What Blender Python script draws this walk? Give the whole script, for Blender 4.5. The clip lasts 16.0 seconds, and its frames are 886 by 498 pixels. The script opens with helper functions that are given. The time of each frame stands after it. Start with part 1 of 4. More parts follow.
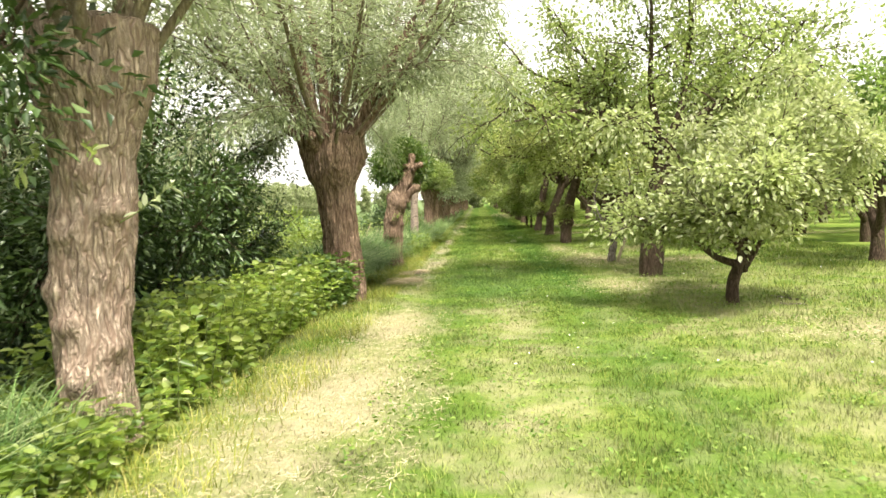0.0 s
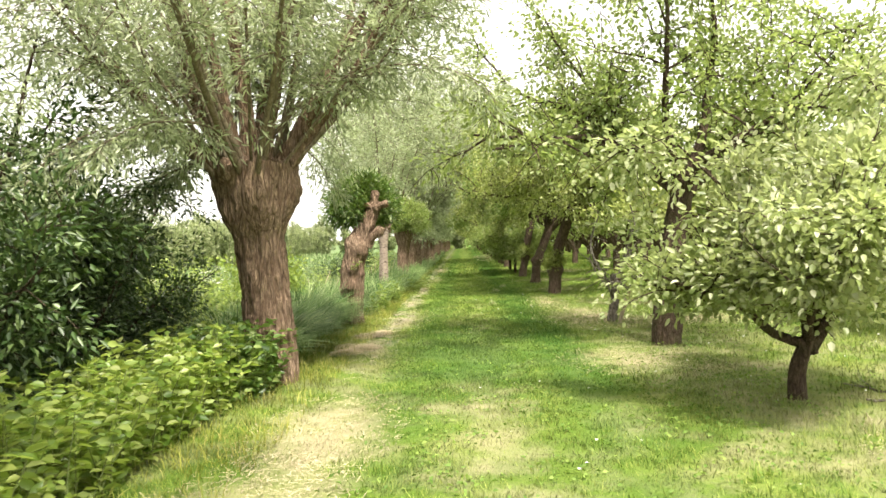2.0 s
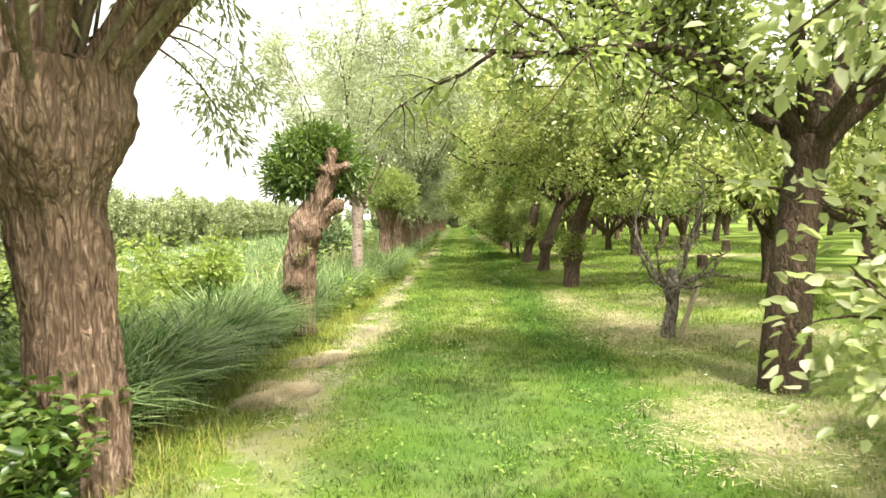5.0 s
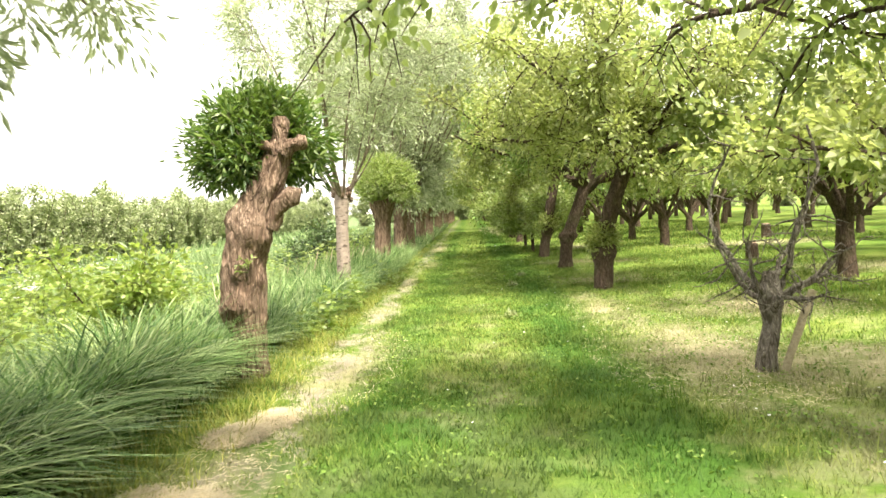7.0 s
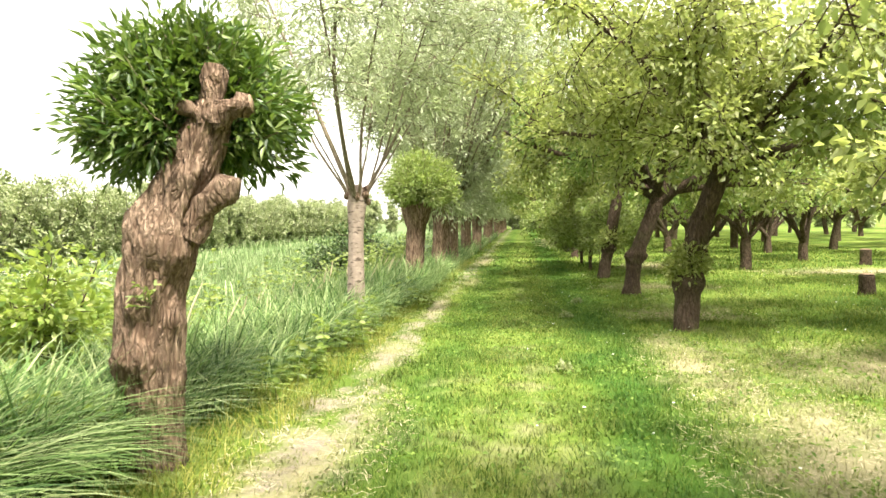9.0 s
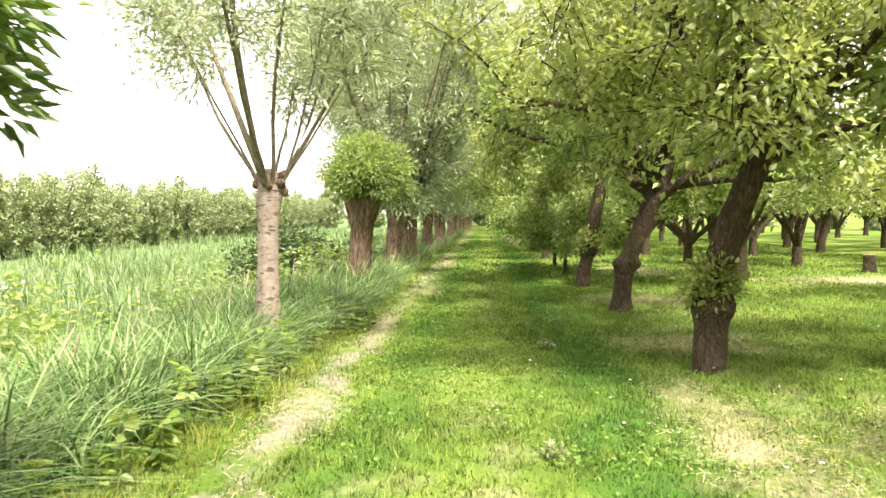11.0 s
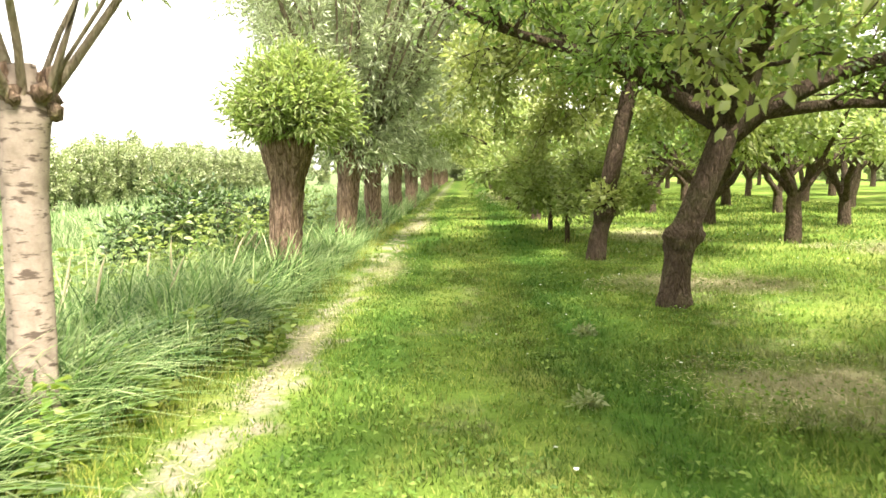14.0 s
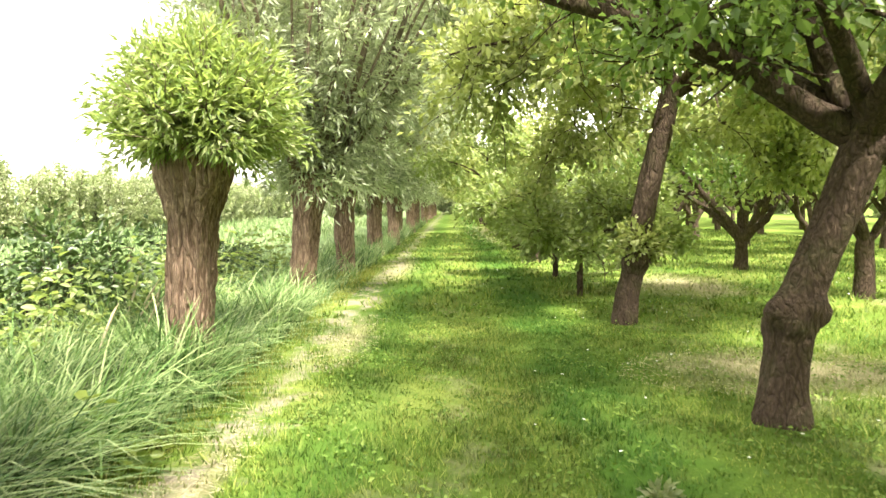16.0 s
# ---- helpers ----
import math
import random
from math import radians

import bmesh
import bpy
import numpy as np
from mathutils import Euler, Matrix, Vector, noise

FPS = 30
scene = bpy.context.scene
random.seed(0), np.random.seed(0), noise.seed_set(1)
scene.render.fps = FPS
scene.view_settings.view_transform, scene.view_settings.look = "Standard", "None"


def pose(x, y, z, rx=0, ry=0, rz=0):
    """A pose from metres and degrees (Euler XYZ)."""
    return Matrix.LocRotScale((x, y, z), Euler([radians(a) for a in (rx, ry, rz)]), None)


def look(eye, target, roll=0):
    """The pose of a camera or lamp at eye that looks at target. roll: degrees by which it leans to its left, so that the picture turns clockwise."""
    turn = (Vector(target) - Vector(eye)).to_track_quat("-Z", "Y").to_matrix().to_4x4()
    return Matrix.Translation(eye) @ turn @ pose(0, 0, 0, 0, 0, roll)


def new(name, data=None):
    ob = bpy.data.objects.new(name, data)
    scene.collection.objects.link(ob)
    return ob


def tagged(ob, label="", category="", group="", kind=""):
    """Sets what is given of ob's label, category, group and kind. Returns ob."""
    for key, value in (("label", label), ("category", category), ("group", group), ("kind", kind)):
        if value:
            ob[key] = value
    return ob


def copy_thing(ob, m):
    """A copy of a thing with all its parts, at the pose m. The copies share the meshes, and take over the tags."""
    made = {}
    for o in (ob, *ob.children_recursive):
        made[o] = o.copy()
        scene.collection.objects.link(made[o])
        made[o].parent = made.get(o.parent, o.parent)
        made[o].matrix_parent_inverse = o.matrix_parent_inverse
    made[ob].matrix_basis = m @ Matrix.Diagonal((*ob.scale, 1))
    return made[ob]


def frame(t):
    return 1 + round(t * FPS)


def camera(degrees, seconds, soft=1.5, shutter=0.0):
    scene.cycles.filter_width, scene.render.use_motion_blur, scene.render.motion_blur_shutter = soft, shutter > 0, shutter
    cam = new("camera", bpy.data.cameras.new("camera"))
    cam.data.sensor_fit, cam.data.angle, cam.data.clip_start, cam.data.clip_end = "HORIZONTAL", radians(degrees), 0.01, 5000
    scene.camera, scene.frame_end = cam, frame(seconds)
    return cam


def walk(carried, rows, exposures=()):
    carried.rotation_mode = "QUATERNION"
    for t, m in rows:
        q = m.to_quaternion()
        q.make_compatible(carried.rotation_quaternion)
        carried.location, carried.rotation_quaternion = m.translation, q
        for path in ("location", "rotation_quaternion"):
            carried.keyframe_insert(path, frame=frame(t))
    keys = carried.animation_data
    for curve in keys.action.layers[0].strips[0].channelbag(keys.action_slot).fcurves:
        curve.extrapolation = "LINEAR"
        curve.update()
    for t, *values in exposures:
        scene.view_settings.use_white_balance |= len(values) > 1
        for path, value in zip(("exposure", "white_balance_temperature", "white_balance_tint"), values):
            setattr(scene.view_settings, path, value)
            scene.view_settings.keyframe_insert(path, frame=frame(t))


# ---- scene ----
cam = camera(61.1, 16.0, 1.5, 0.3)
METRES, EYE, TILT, LEAN, TURN = 22.7, 1.5, -0.6, 0.0, 2.9
ROWS = [
    (0.0, 0.0, 0.0, 0.0, -0.12, -3.21, 2.17),
    (0.5, 0.0021, 0.0298, 0.0017, -0.81, -2.78, 2.42),
    (1.0, 0.0066, 0.0609, 0.0038, -1.13, -2.16, 1.66),
    (1.5, 0.008, 0.0908, 0.0052, -1.41, -1.85, 2.02),
    (2.0, 0.0132, 0.1212, 0.0058, -1.38, -0.23, 1.83),
    (2.5, 0.0158, 0.1502, 0.0053, -0.38, -0.34, 2.35),
    (3.0, 0.0197, 0.1793, 0.0049, -1.14, -0.34, 2.02),
    (3.5, 0.0207, 0.2109, 0.0053, -1.24, -1.03, 1.32),
    (4.0, 0.0218, 0.241, 0.0062, -1.84, -1.06, 1.49),
    (6.5, 0.0315, 0.4016, 0.0077, -0.66, -3.14, 1.98),
    (7.0, 0.0353, 0.4315, 0.007, -0.9, -2.4, 3.29),
    (7.5, 0.0418, 0.463, 0.0071, -0.66, -2.29, 1.51),
    (8.0, 0.0434, 0.4957, 0.0069, -0.05, -2.92, 1.91),
    (8.5, 0.0444, 0.5255, 0.0083, 1.48, -1.95, 0.9),
    (9.0, 0.0464, 0.5563, 0.0087, 3.14, -1.69, 1.08),
    (9.5, 0.0468, 0.5838, 0.01, 1.67, -2.44, 0.86),
    (10.0, 0.0483, 0.6154, 0.0108, 0.73, -1.74, 0.48),
    (12.5, 0.0542, 0.77, 0.0105, 0.33, -2.74, 0.26),
    (13.0, 0.0547, 0.8017, 0.0099, -1.58, -2.63, 0.27),
    (13.5, 0.0562, 0.8343, 0.0095, -1.38, -3.86, 1.44),
    (14.0, 0.0571, 0.8654, 0.0095, -1.29, -5.49, 1.01),
    (14.5, 0.0605, 0.8979, 0.0109, -0.58, -5.59, 0.41),
    (15.0, 0.0615, 0.9292, 0.0116, -1.14, -4.59, 1.16),
    (15.5, 0.0644, 0.9637, 0.0114, -1.99, -3.59, 0.56),
    (16.0, 0.0648, 0.996, 0.0115, -2.09, -2.98, 0.67),
]
walk(cam, [(t, pose(0, 0, EYE, TILT, LEAN, TURN) @ pose(METRES * x, METRES * y, METRES * z, 90 + pitch, roll, yaw)) for t, x, y, z, yaw, pitch, roll in ROWS],
     [(0.0, 1.1), (2.5, 1.16), (4.0, 1.28), (7.0, 1.54), (10.0, 1.46), (12.5, 1.64), (16.0, 1.97)])

# ---- world, sun, exposure ----
SUN_ELEVATION, SUN_AZIMUTH = 57.0, 151.0   # azimuth clockwise from +y: the sun stands behind the walker, towards the orchard
world = bpy.data.worlds.new("sky")
scene.world = world
world.use_nodes = True
wn = world.node_tree.nodes
wn.clear()
wl = world.node_tree.links
sky = wn.new("ShaderNodeTexSky")
sky.sky_type, sky.sun_disc = "NISHITA", False
sky.sun_elevation, sky.sun_rotation = radians(SUN_ELEVATION), radians(SUN_AZIMUTH)
sky.air_density, sky.dust_density, sky.ozone_density = 1.0, 4.0, 0.6
# thin bright cloud over the whole sky
cloud = wn.new("ShaderNodeTexNoise")
cloud.inputs["Scale"].default_value, cloud.inputs["Detail"].default_value = 2.2, 5
veil = wn.new("ShaderNodeValToRGB")
veil.color_ramp.elements[0].position, veil.color_ramp.elements[0].color = 0.3, (10.0, 9.5, 8.6, 1)
veil.color_ramp.elements[1].position, veil.color_ramp.elements[1].color = 0.7, (12.5, 12.0, 11.0, 1)
blend = wn.new("ShaderNodeMix")
blend.data_type = "RGBA"
blend.inputs[0].default_value = 0.85
back = wn.new("ShaderNodeBackground")
back.inputs["Strength"].default_value = 0.096
wout = wn.new("ShaderNodeOutputWorld")
wl.new(cloud.outputs["Fac"], veil.inputs[0])
wl.new(sky.outputs[0], blend.inputs[6])
wl.new(veil.outputs[0], blend.inputs[7])
wl.new(blend.outputs[2], back.inputs["Color"])
wl.new(back.outputs[0], wout.inputs[0])

sun = new("sun", bpy.data.lights.new("sun", "SUN"))
sun.data.energy, sun.data.angle, sun.data.color = 5.0, radians(9), (1.0, 0.93, 0.81)
se, sa = radians(SUN_ELEVATION), radians(SUN_AZIMUTH)
SUN_WAY = Vector((math.sin(sa) * math.cos(se), math.cos(sa) * math.cos(se), math.sin(se)))
sun.matrix_world = look(SUN_WAY * 60, (0, 0, 0))


# ---- materials ----
class Nodes:
    """A short way to write node materials."""

    def __init__(self, name):
        self.material = bpy.data.materials.new(name)
        self.material.use_nodes = True
        self.tree = self.material.node_tree
        self.tree.nodes.clear()
        self.output = self.tree.nodes.new("ShaderNodeOutputMaterial")

    def put(self, socket, value):
        if isinstance(value, bpy.types.NodeSocket):
            self.tree.links.new(value, socket)
        elif isinstance(value, tuple) and len(value) == 3 and socket.type == "RGBA":
            socket.default_value = (*value, 1)
        else:
            socket.default_value = value

    def node(self, kind, **inputs):
        n = self.tree.nodes.new(kind)
        for key, value in inputs.items():
            self.put(n.inputs[key.replace("_", " ")], value)
        return n

    def math(self, op, a, b=0.0, c=0.0):
        n = self.tree.nodes.new("ShaderNodeMath")
        n.operation = op
        for socket, value in zip(n.inputs, (a, b, c)):
            self.put(socket, value)
        return n.outputs[0]

    def mix(self, fac, a, b, mode="MIX"):
        n = self.tree.nodes.new("ShaderNodeMix")
        n.data_type, n.blend_type = "RGBA", mode
        self.put(n.inputs[0], fac), self.put(n.inputs[6], a), self.put(n.inputs[7], b)
        return n.outputs[2]

    def ramp(self, fac, *stops):
        n = self.tree.nodes.new("ShaderNodeValToRGB")
        while len(n.color_ramp.elements) < len(stops):
            n.color_ramp.elements.new(0.5)
        for e, (at, colour) in zip(n.color_ramp.elements, stops):
            e.position = at
            e.color = (*colour, 1) if isinstance(colour, tuple) else (colour, colour, colour, 1)
        self.put(n.inputs[0], fac)
        return n.outputs[0]

    def place(self, scale=(1, 1, 1), world_space=True):
        if world_space:
            source = self.tree.nodes.new("ShaderNodeNewGeometry").outputs["Position"]
        else:
            source = self.tree.nodes.new("ShaderNodeTexCoord").outputs["Object"]
        m = self.node("ShaderNodeMapping", Vector=source, Scale=scale)
        return m.outputs[0]

    def noise(self, vector, scale, detail=4.0, rough=0.55):
        return self.node("ShaderNodeTexNoise", Vector=vector, Scale=scale, Detail=detail, Roughness=rough).outputs["Fac"]

    def island(self):
        return self.tree.nodes.new("ShaderNodeNewGeometry").outputs["Random Per Island"]

    def surface(self, colour, rough=0.8, spec=0.3, bump=None, strength=0.5, distance=0.02):
        p = self.node("ShaderNodeBsdfPrincipled", Base_Color=colour, Roughness=rough, Specular_IOR_Level=spec)
        if bump is not None:
            b = self.node("ShaderNodeBump", Strength=strength, Distance=distance, Height=bump)
            self.tree.links.new(b.outputs[0], p.inputs["Normal"])
        return p.outputs[0]

    def done(self, shader):
        self.tree.links.new(shader, self.output.inputs[0])
        return self.material


def leaf_material(name, dark, mid, light, through_colour, share=0.48, rough=0.42, patch=0.9):
    """Thin leaf: glossy front, light shining through, colour varied leaf by leaf and bough by bough."""
    n = Nodes(name)
    each = n.ramp(n.island(), (0.0, dark), (0.5, mid), (1.0, light))
    bough = n.noise(n.place(), 1.3, 2.0)
    tone = n.ramp(bough, (0.3, 1.0 - 0.28 * patch), (0.7, 1.0 + 0.3 * patch))
    colour = n.mix(1.0, each, tone, "MULTIPLY")
    skin = n.surface(colour, rough, 0.6)
    glow = n.node("ShaderNodeBsdfTranslucent", Color=n.mix(1.0, through_colour, tone, "MULTIPLY")).outputs[0]
    m = n.node("ShaderNodeMixShader", Fac=share)
    n.tree.links.new(skin, m.inputs[1]), n.tree.links.new(glow, m.inputs[2])
    return n.done(m.outputs[0])


def bark_material(name, deep, face, pale, moss=0.0, stretch=5.0, relief=0.03):
    """Interlaced furrows drawn out along the stem, with paler worn ridges."""
    n = Nodes(name)
    here = n.place((1, 1, 1), False)
    bend = n.node("ShaderNodeTexNoise", Vector=here, Scale=4.0, Detail=3.0).outputs["Color"]
    bent = n.tree.nodes.new("ShaderNodeMix")
    bent.data_type = "RGBA"
    n.put(bent.inputs[0], 0.035), n.put(bent.inputs[6], here), n.put(bent.inputs[7], bend)
    up = n.node("ShaderNodeMapping", Vector=bent.outputs[2], Scale=(1, 1, 1.0 / stretch)).outputs[0]
    wide = n.math("ABSOLUTE", n.math("SUBTRACT", n.noise(up, 15.0, 2.0, 0.5), 0.5))
    slim = n.math("ABSOLUTE", n.math("SUBTRACT", n.noise(up, 38.0, 4.0, 0.6), 0.5))
    furrow = n.math("MINIMUM", n.ramp(wide, (0.01, 0.0), (0.13, 1.0)), n.ramp(slim, (0.0, 0.25), (0.14, 1.0)))
    grain = n.noise(up, 90.0, 5.0, 0.65)
    colour = n.ramp(grain, (0.3, face), (0.75, pale))
    blotch = n.noise(here, 3.2, 5.0, 0.65)
    colour = n.mix(n.ramp(blotch, (0.45, 0.0), (0.72, 0.6)), colour, pale)
    colour = n.mix(n.math("MULTIPLY", n.math("SUBTRACT", 1.0, furrow), 0.85), colour, deep)
    if moss:
        green = n.ramp(n.noise(here, 5.0, 6.0), (0.48, 0.0), (0.66, moss))
        colour = n.mix(green, colour, (0.085, 0.115, 0.03))
    height = n.math("ADD", n.math("MULTIPLY", furrow, 0.9), n.math("MULTIPLY", grain, 0.35))
    return n.done(n.surface(colour, 0.92, 0.12, height, 1.0, relief))


def smooth_bark(name, mark, face, pale):
    """Smooth young bark with short dark cross marks."""
    n = Nodes(name)
    here = n.place((1, 1, 1), False)
    colour = n.ramp(n.noise(here, 14.0, 6.0, 0.7), (0.3, face), (0.7, pale))
    scar = n.noise(n.place((1, 1, 3.2), False), 8.0, 5.0, 0.6)
    colour = n.mix(n.ramp(scar, (0.54, 0.0), (0.62, 0.85)), colour, mark)
    return n.done(n.surface(colour, 0.85, 0.2, n.noise(here, 45.0, 5.0, 0.6), 0.5, 0.006))


# dry, straw-coloured patches of the turf: x, y, half width, half length
STRAW = [(-1.2, 5.6, 0.85, 2.6), (-1.05, 9.0, 0.6, 1.5), (4.7, 7.8, 1.7, 1.1), (-1.3, 14.0, 0.4, 1.3),
         (-1.0, 17.6, 0.55, 1.9), (-1.15, 21.4, 0.3, 1.2), (-1.1, 26, 0.2, 1.6), (2.4, 17.4, 0.9, 2.2), (4.0, 16.4, 1.9, 1.1), (2.3, 12.2, 0.9, 1.1), (4.2, 20.3, 1.3, 1.5),
         (2.1, 20.8, 0.5, 1.8), (2.7, 24.7, 1.1, 0.9), (-0.8, 31, 0.3, 1.6), (-0.9, 40, 0.4, 3.0), (3.3, 29.2, 1.4, 0.9), (9.0, 24.5, 3.0, 1.2),
         (9.0, 33.0, 2.6, 1.3), (4.4, 36.0, 1.0, 1.8), (1.8, 60, 0.8, 9.0)]


def turf_mask(n):
    """How dry the turf is, by place."""
    p = n.place()
    wob = n.math("SUBTRACT", n.noise(p, 1.6, 5.0, 0.65), 0.5)
    xyz = n.node("ShaderNodeSeparateXYZ", Vector=p)
    dry = None
    for x, y, rx, ry in STRAW:
        a = n.math("DIVIDE", n.math("SUBTRACT", xyz.outputs[0], x), rx)
        b = n.math("DIVIDE", n.math("SUBTRACT", xyz.outputs[1], y), ry)
        r = n.math("SQRT", n.math("ADD", n.math("MULTIPLY", a, a), n.math("MULTIPLY", b, b)))
        m = n.math("SUBTRACT", (1.2 if y < 11 else 0.9) if x < 0 else 0.92, r)
        dry = m if dry is None else n.math("MAXIMUM", dry, m)
    lush = n.ramp(n.math("DIVIDE", xyz.outputs[1], 40.0), (0.36, 0.10), (0.56, 0.0))
    lush = n.math("SUBTRACT", lush, n.ramp(n.math("DIVIDE", xyz.outputs[1], 40.0), (0.36, 0.0), (0.56, 0.3)))
    dry = n.math("ADD", n.math("MAXIMUM", dry, lush), n.math("MULTIPLY", wob, 2.6))
    # shorter, paler turf in the trodden middle and out under the orchard edge
    middle = n.ramp(n.math("ABSOLUTE", n.math("SUBTRACT", xyz.outputs[0], 0.35)), (0.1, 0.25), (0.6, 0.0))
    outer = n.ramp(n.math("DIVIDE", xyz.outputs[0], 10.0), (0.19, 0.0), (0.28, 0.3), (0.6, 0.05))
    dry = n.math("ADD", dry, n.math("MAXIMUM", middle, outer))
    # deeper green colour on both sides of the trodden middle of the lane
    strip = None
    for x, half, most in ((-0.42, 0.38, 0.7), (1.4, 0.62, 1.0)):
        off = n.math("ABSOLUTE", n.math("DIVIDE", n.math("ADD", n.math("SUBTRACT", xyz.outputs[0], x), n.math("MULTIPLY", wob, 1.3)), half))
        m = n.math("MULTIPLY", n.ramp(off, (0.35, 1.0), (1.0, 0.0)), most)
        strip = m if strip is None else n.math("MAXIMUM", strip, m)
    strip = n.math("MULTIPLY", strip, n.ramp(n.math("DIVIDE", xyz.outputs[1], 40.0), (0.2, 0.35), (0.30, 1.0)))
    # a darker green stretch across the whole lane before the leaning willow
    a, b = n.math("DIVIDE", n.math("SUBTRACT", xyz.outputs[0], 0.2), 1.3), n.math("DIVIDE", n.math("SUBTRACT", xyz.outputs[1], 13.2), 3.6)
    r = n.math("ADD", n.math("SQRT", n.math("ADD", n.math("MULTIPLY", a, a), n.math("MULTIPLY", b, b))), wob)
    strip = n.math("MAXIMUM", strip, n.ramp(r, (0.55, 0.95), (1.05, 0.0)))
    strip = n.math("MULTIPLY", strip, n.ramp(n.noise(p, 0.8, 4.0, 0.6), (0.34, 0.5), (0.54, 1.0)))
    return n.ramp(dry, (0.0, 0.0), (0.95, 1.0)), xyz, wob, p, strip


GREEN_DARK, GREEN, GREEN_LIGHT = (0.06, 0.12, 0.016), (0.155, 0.23, 0.038), (0.32, 0.345, 0.095)
GREEN_DEEP = (0.055, 0.135, 0.018)
STRAW_COLOUR, STRAW_PALE, EARTH = (0.35, 0.285, 0.17), (0.52, 0.45, 0.32), (0.20, 0.165, 0.125)


def ground_material():
    n = Nodes("turf_and_soil")
    dry, xyz, wob, p, strip = turf_mask(n)
    fine = n.noise(p, 34.0, 6.0, 0.7)
    broad = n.noise(p, 0.55, 4.0)
    green = n.ramp(broad, (0.3, GREEN_DARK), (0.5, GREEN), (0.75, GREEN_LIGHT))
    green = n.mix(n.ramp(fine, (0.38, 0.0), (0.7, 0.7)), green, (0.05, 0.085, 0.012))
    straw = n.ramp(fine, (0.3, STRAW_COLOUR), (0.7, STRAW_PALE))
    colour = n.mix(n.math("MULTIPLY", dry, 0.72), green, straw)
    colour = n.mix(n.math("MULTIPLY", strip, 0.8), colour, GREEN_DEEP)
    # the trodden edge along the willows
    off = n.math("ABSOLUTE", n.math("ADD", n.math("ADD", xyz.outputs[0], 1.12), n.math("MULTIPLY", wob, 1.9)))
    bare = n.ramp(off, (0.04, 1.0), (0.27, 0.0))
    far = n.ramp(n.math("DIVIDE", xyz.outputs[1], 40.0), (0.25, 0.0), (0.36, 1.0))
    soil = n.ramp(n.noise(p, 60.0, 5.0, 0.7), (0.3, EARTH), (0.7, (0.36, 0.315, 0.25)))
    colour = n.mix(n.math("MULTIPLY", n.math("MULTIPLY", bare, far), n.ramp(n.noise(p, 2.3, 4.0), (0.38, 0.12), (0.58, 0.95))), colour, soil)
    # weedy soil beyond the bank
    beyond = n.ramp(n.math("DIVIDE", n.math("ADD", xyz.outputs[0], 6.0), 6.0), (0.42, 1.0), (0.58, 0.0))
    weedy = n.ramp(n.noise(p, 3.0, 5.0, 0.65), (0.3, (0.06, 0.105, 0.035)), (0.7, (0.18, 0.235, 0.10)))
    colour = n.mix(beyond, colour, weedy)
    return n.done(n.surface(colour, 0.95, 0.1, fine, 0.8, 0.03))


def blade_material(name, dark, mid, light, share=0.4, follow=True, rough=0.55):
    n = Nodes(name)
    each = n.ramp(n.island(), (0.0, dark), (0.55, mid), (1.0, light))
    patch = n.ramp(n.noise(n.place(), 1.7, 4.0, 0.65), (0.32, 0.5), (0.68, 1.55))
    colour = n.mix(1.0, each, patch, "MULTIPLY")
    if follow:
        dry, strip = turf_mask(n)[0::4]
        straw = n.ramp(n.island(), (0.0, STRAW_COLOUR), (0.6, STRAW_PALE), (1.0, GREEN))
        colour = n.mix(n.math("MULTIPLY", dry, 0.75), colour, straw)
        strip_green = n.ramp(n.island(), (0.0, (0.035, 0.09, 0.014)), (0.6, (0.07, 0.16, 0.026)), (1.0, (0.12, 0.21, 0.035)))
        colour = n.mix(n.math("MULTIPLY", strip, 0.85), colour, strip_green)
    skin = n.surface(colour, rough, 0.15)
    glow = n.node("ShaderNodeBsdfTranslucent", Color=colour).outputs[0]
    m = n.node("ShaderNodeMixShader", Fac=share)
    n.tree.links.new(skin, m.inputs[1]), n.tree.links.new(glow, m.inputs[2])
    return n.done(m.outputs[0])


def plain(name, a, b, scale=20.0, rough=0.8, relief=0.01):
    n = Nodes(name)
    g = n.noise(n.place(), scale, 6.0, 0.65)
    return n.done(n.surface(n.ramp(g, (0.3, a), (0.7, b)), rough, 0.2, g, 0.6, relief))


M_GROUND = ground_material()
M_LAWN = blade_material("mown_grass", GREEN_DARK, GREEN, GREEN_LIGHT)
M_TALL = blade_material("tall_grass", (0.04, 0.10, 0.022), (0.175, 0.275, 0.085), (0.45, 0.52, 0.26), 0.4, False, 0.5)
M_MEADOW = blade_material("meadow_grass", (0.085, 0.15, 0.045), (0.18, 0.255, 0.10), (0.37, 0.42, 0.23), 0.3, False)
M_VERGE = blade_material("verge_grass", (0.16, 0.21, 0.03), (0.31, 0.32, 0.06), (0.46, 0.42, 0.15), 0.4, False)
M_LITTER = blade_material("cut_straw", STRAW_COLOUR, STRAW_PALE, (0.54, 0.46, 0.29), 0.2, False, 0.7)
M_APPLE = leaf_material("apple_leaves", (0.06, 0.10, 0.022), (0.18, 0.245, 0.065), (0.40, 0.44, 0.21), (0.38, 0.47, 0.12))
M_APPLE_DEEP = leaf_material("apple_leaves_deep_green", (0.035, 0.07, 0.013), (0.11, 0.18, 0.038), (0.30, 0.36, 0.14), (0.25, 0.37, 0.07))
M_APPLE_YELLOW = leaf_material("apple_leaves_light", (0.085, 0.125, 0.025), (0.24, 0.285, 0.085), (0.50, 0.51, 0.26), (0.46, 0.52, 0.14))
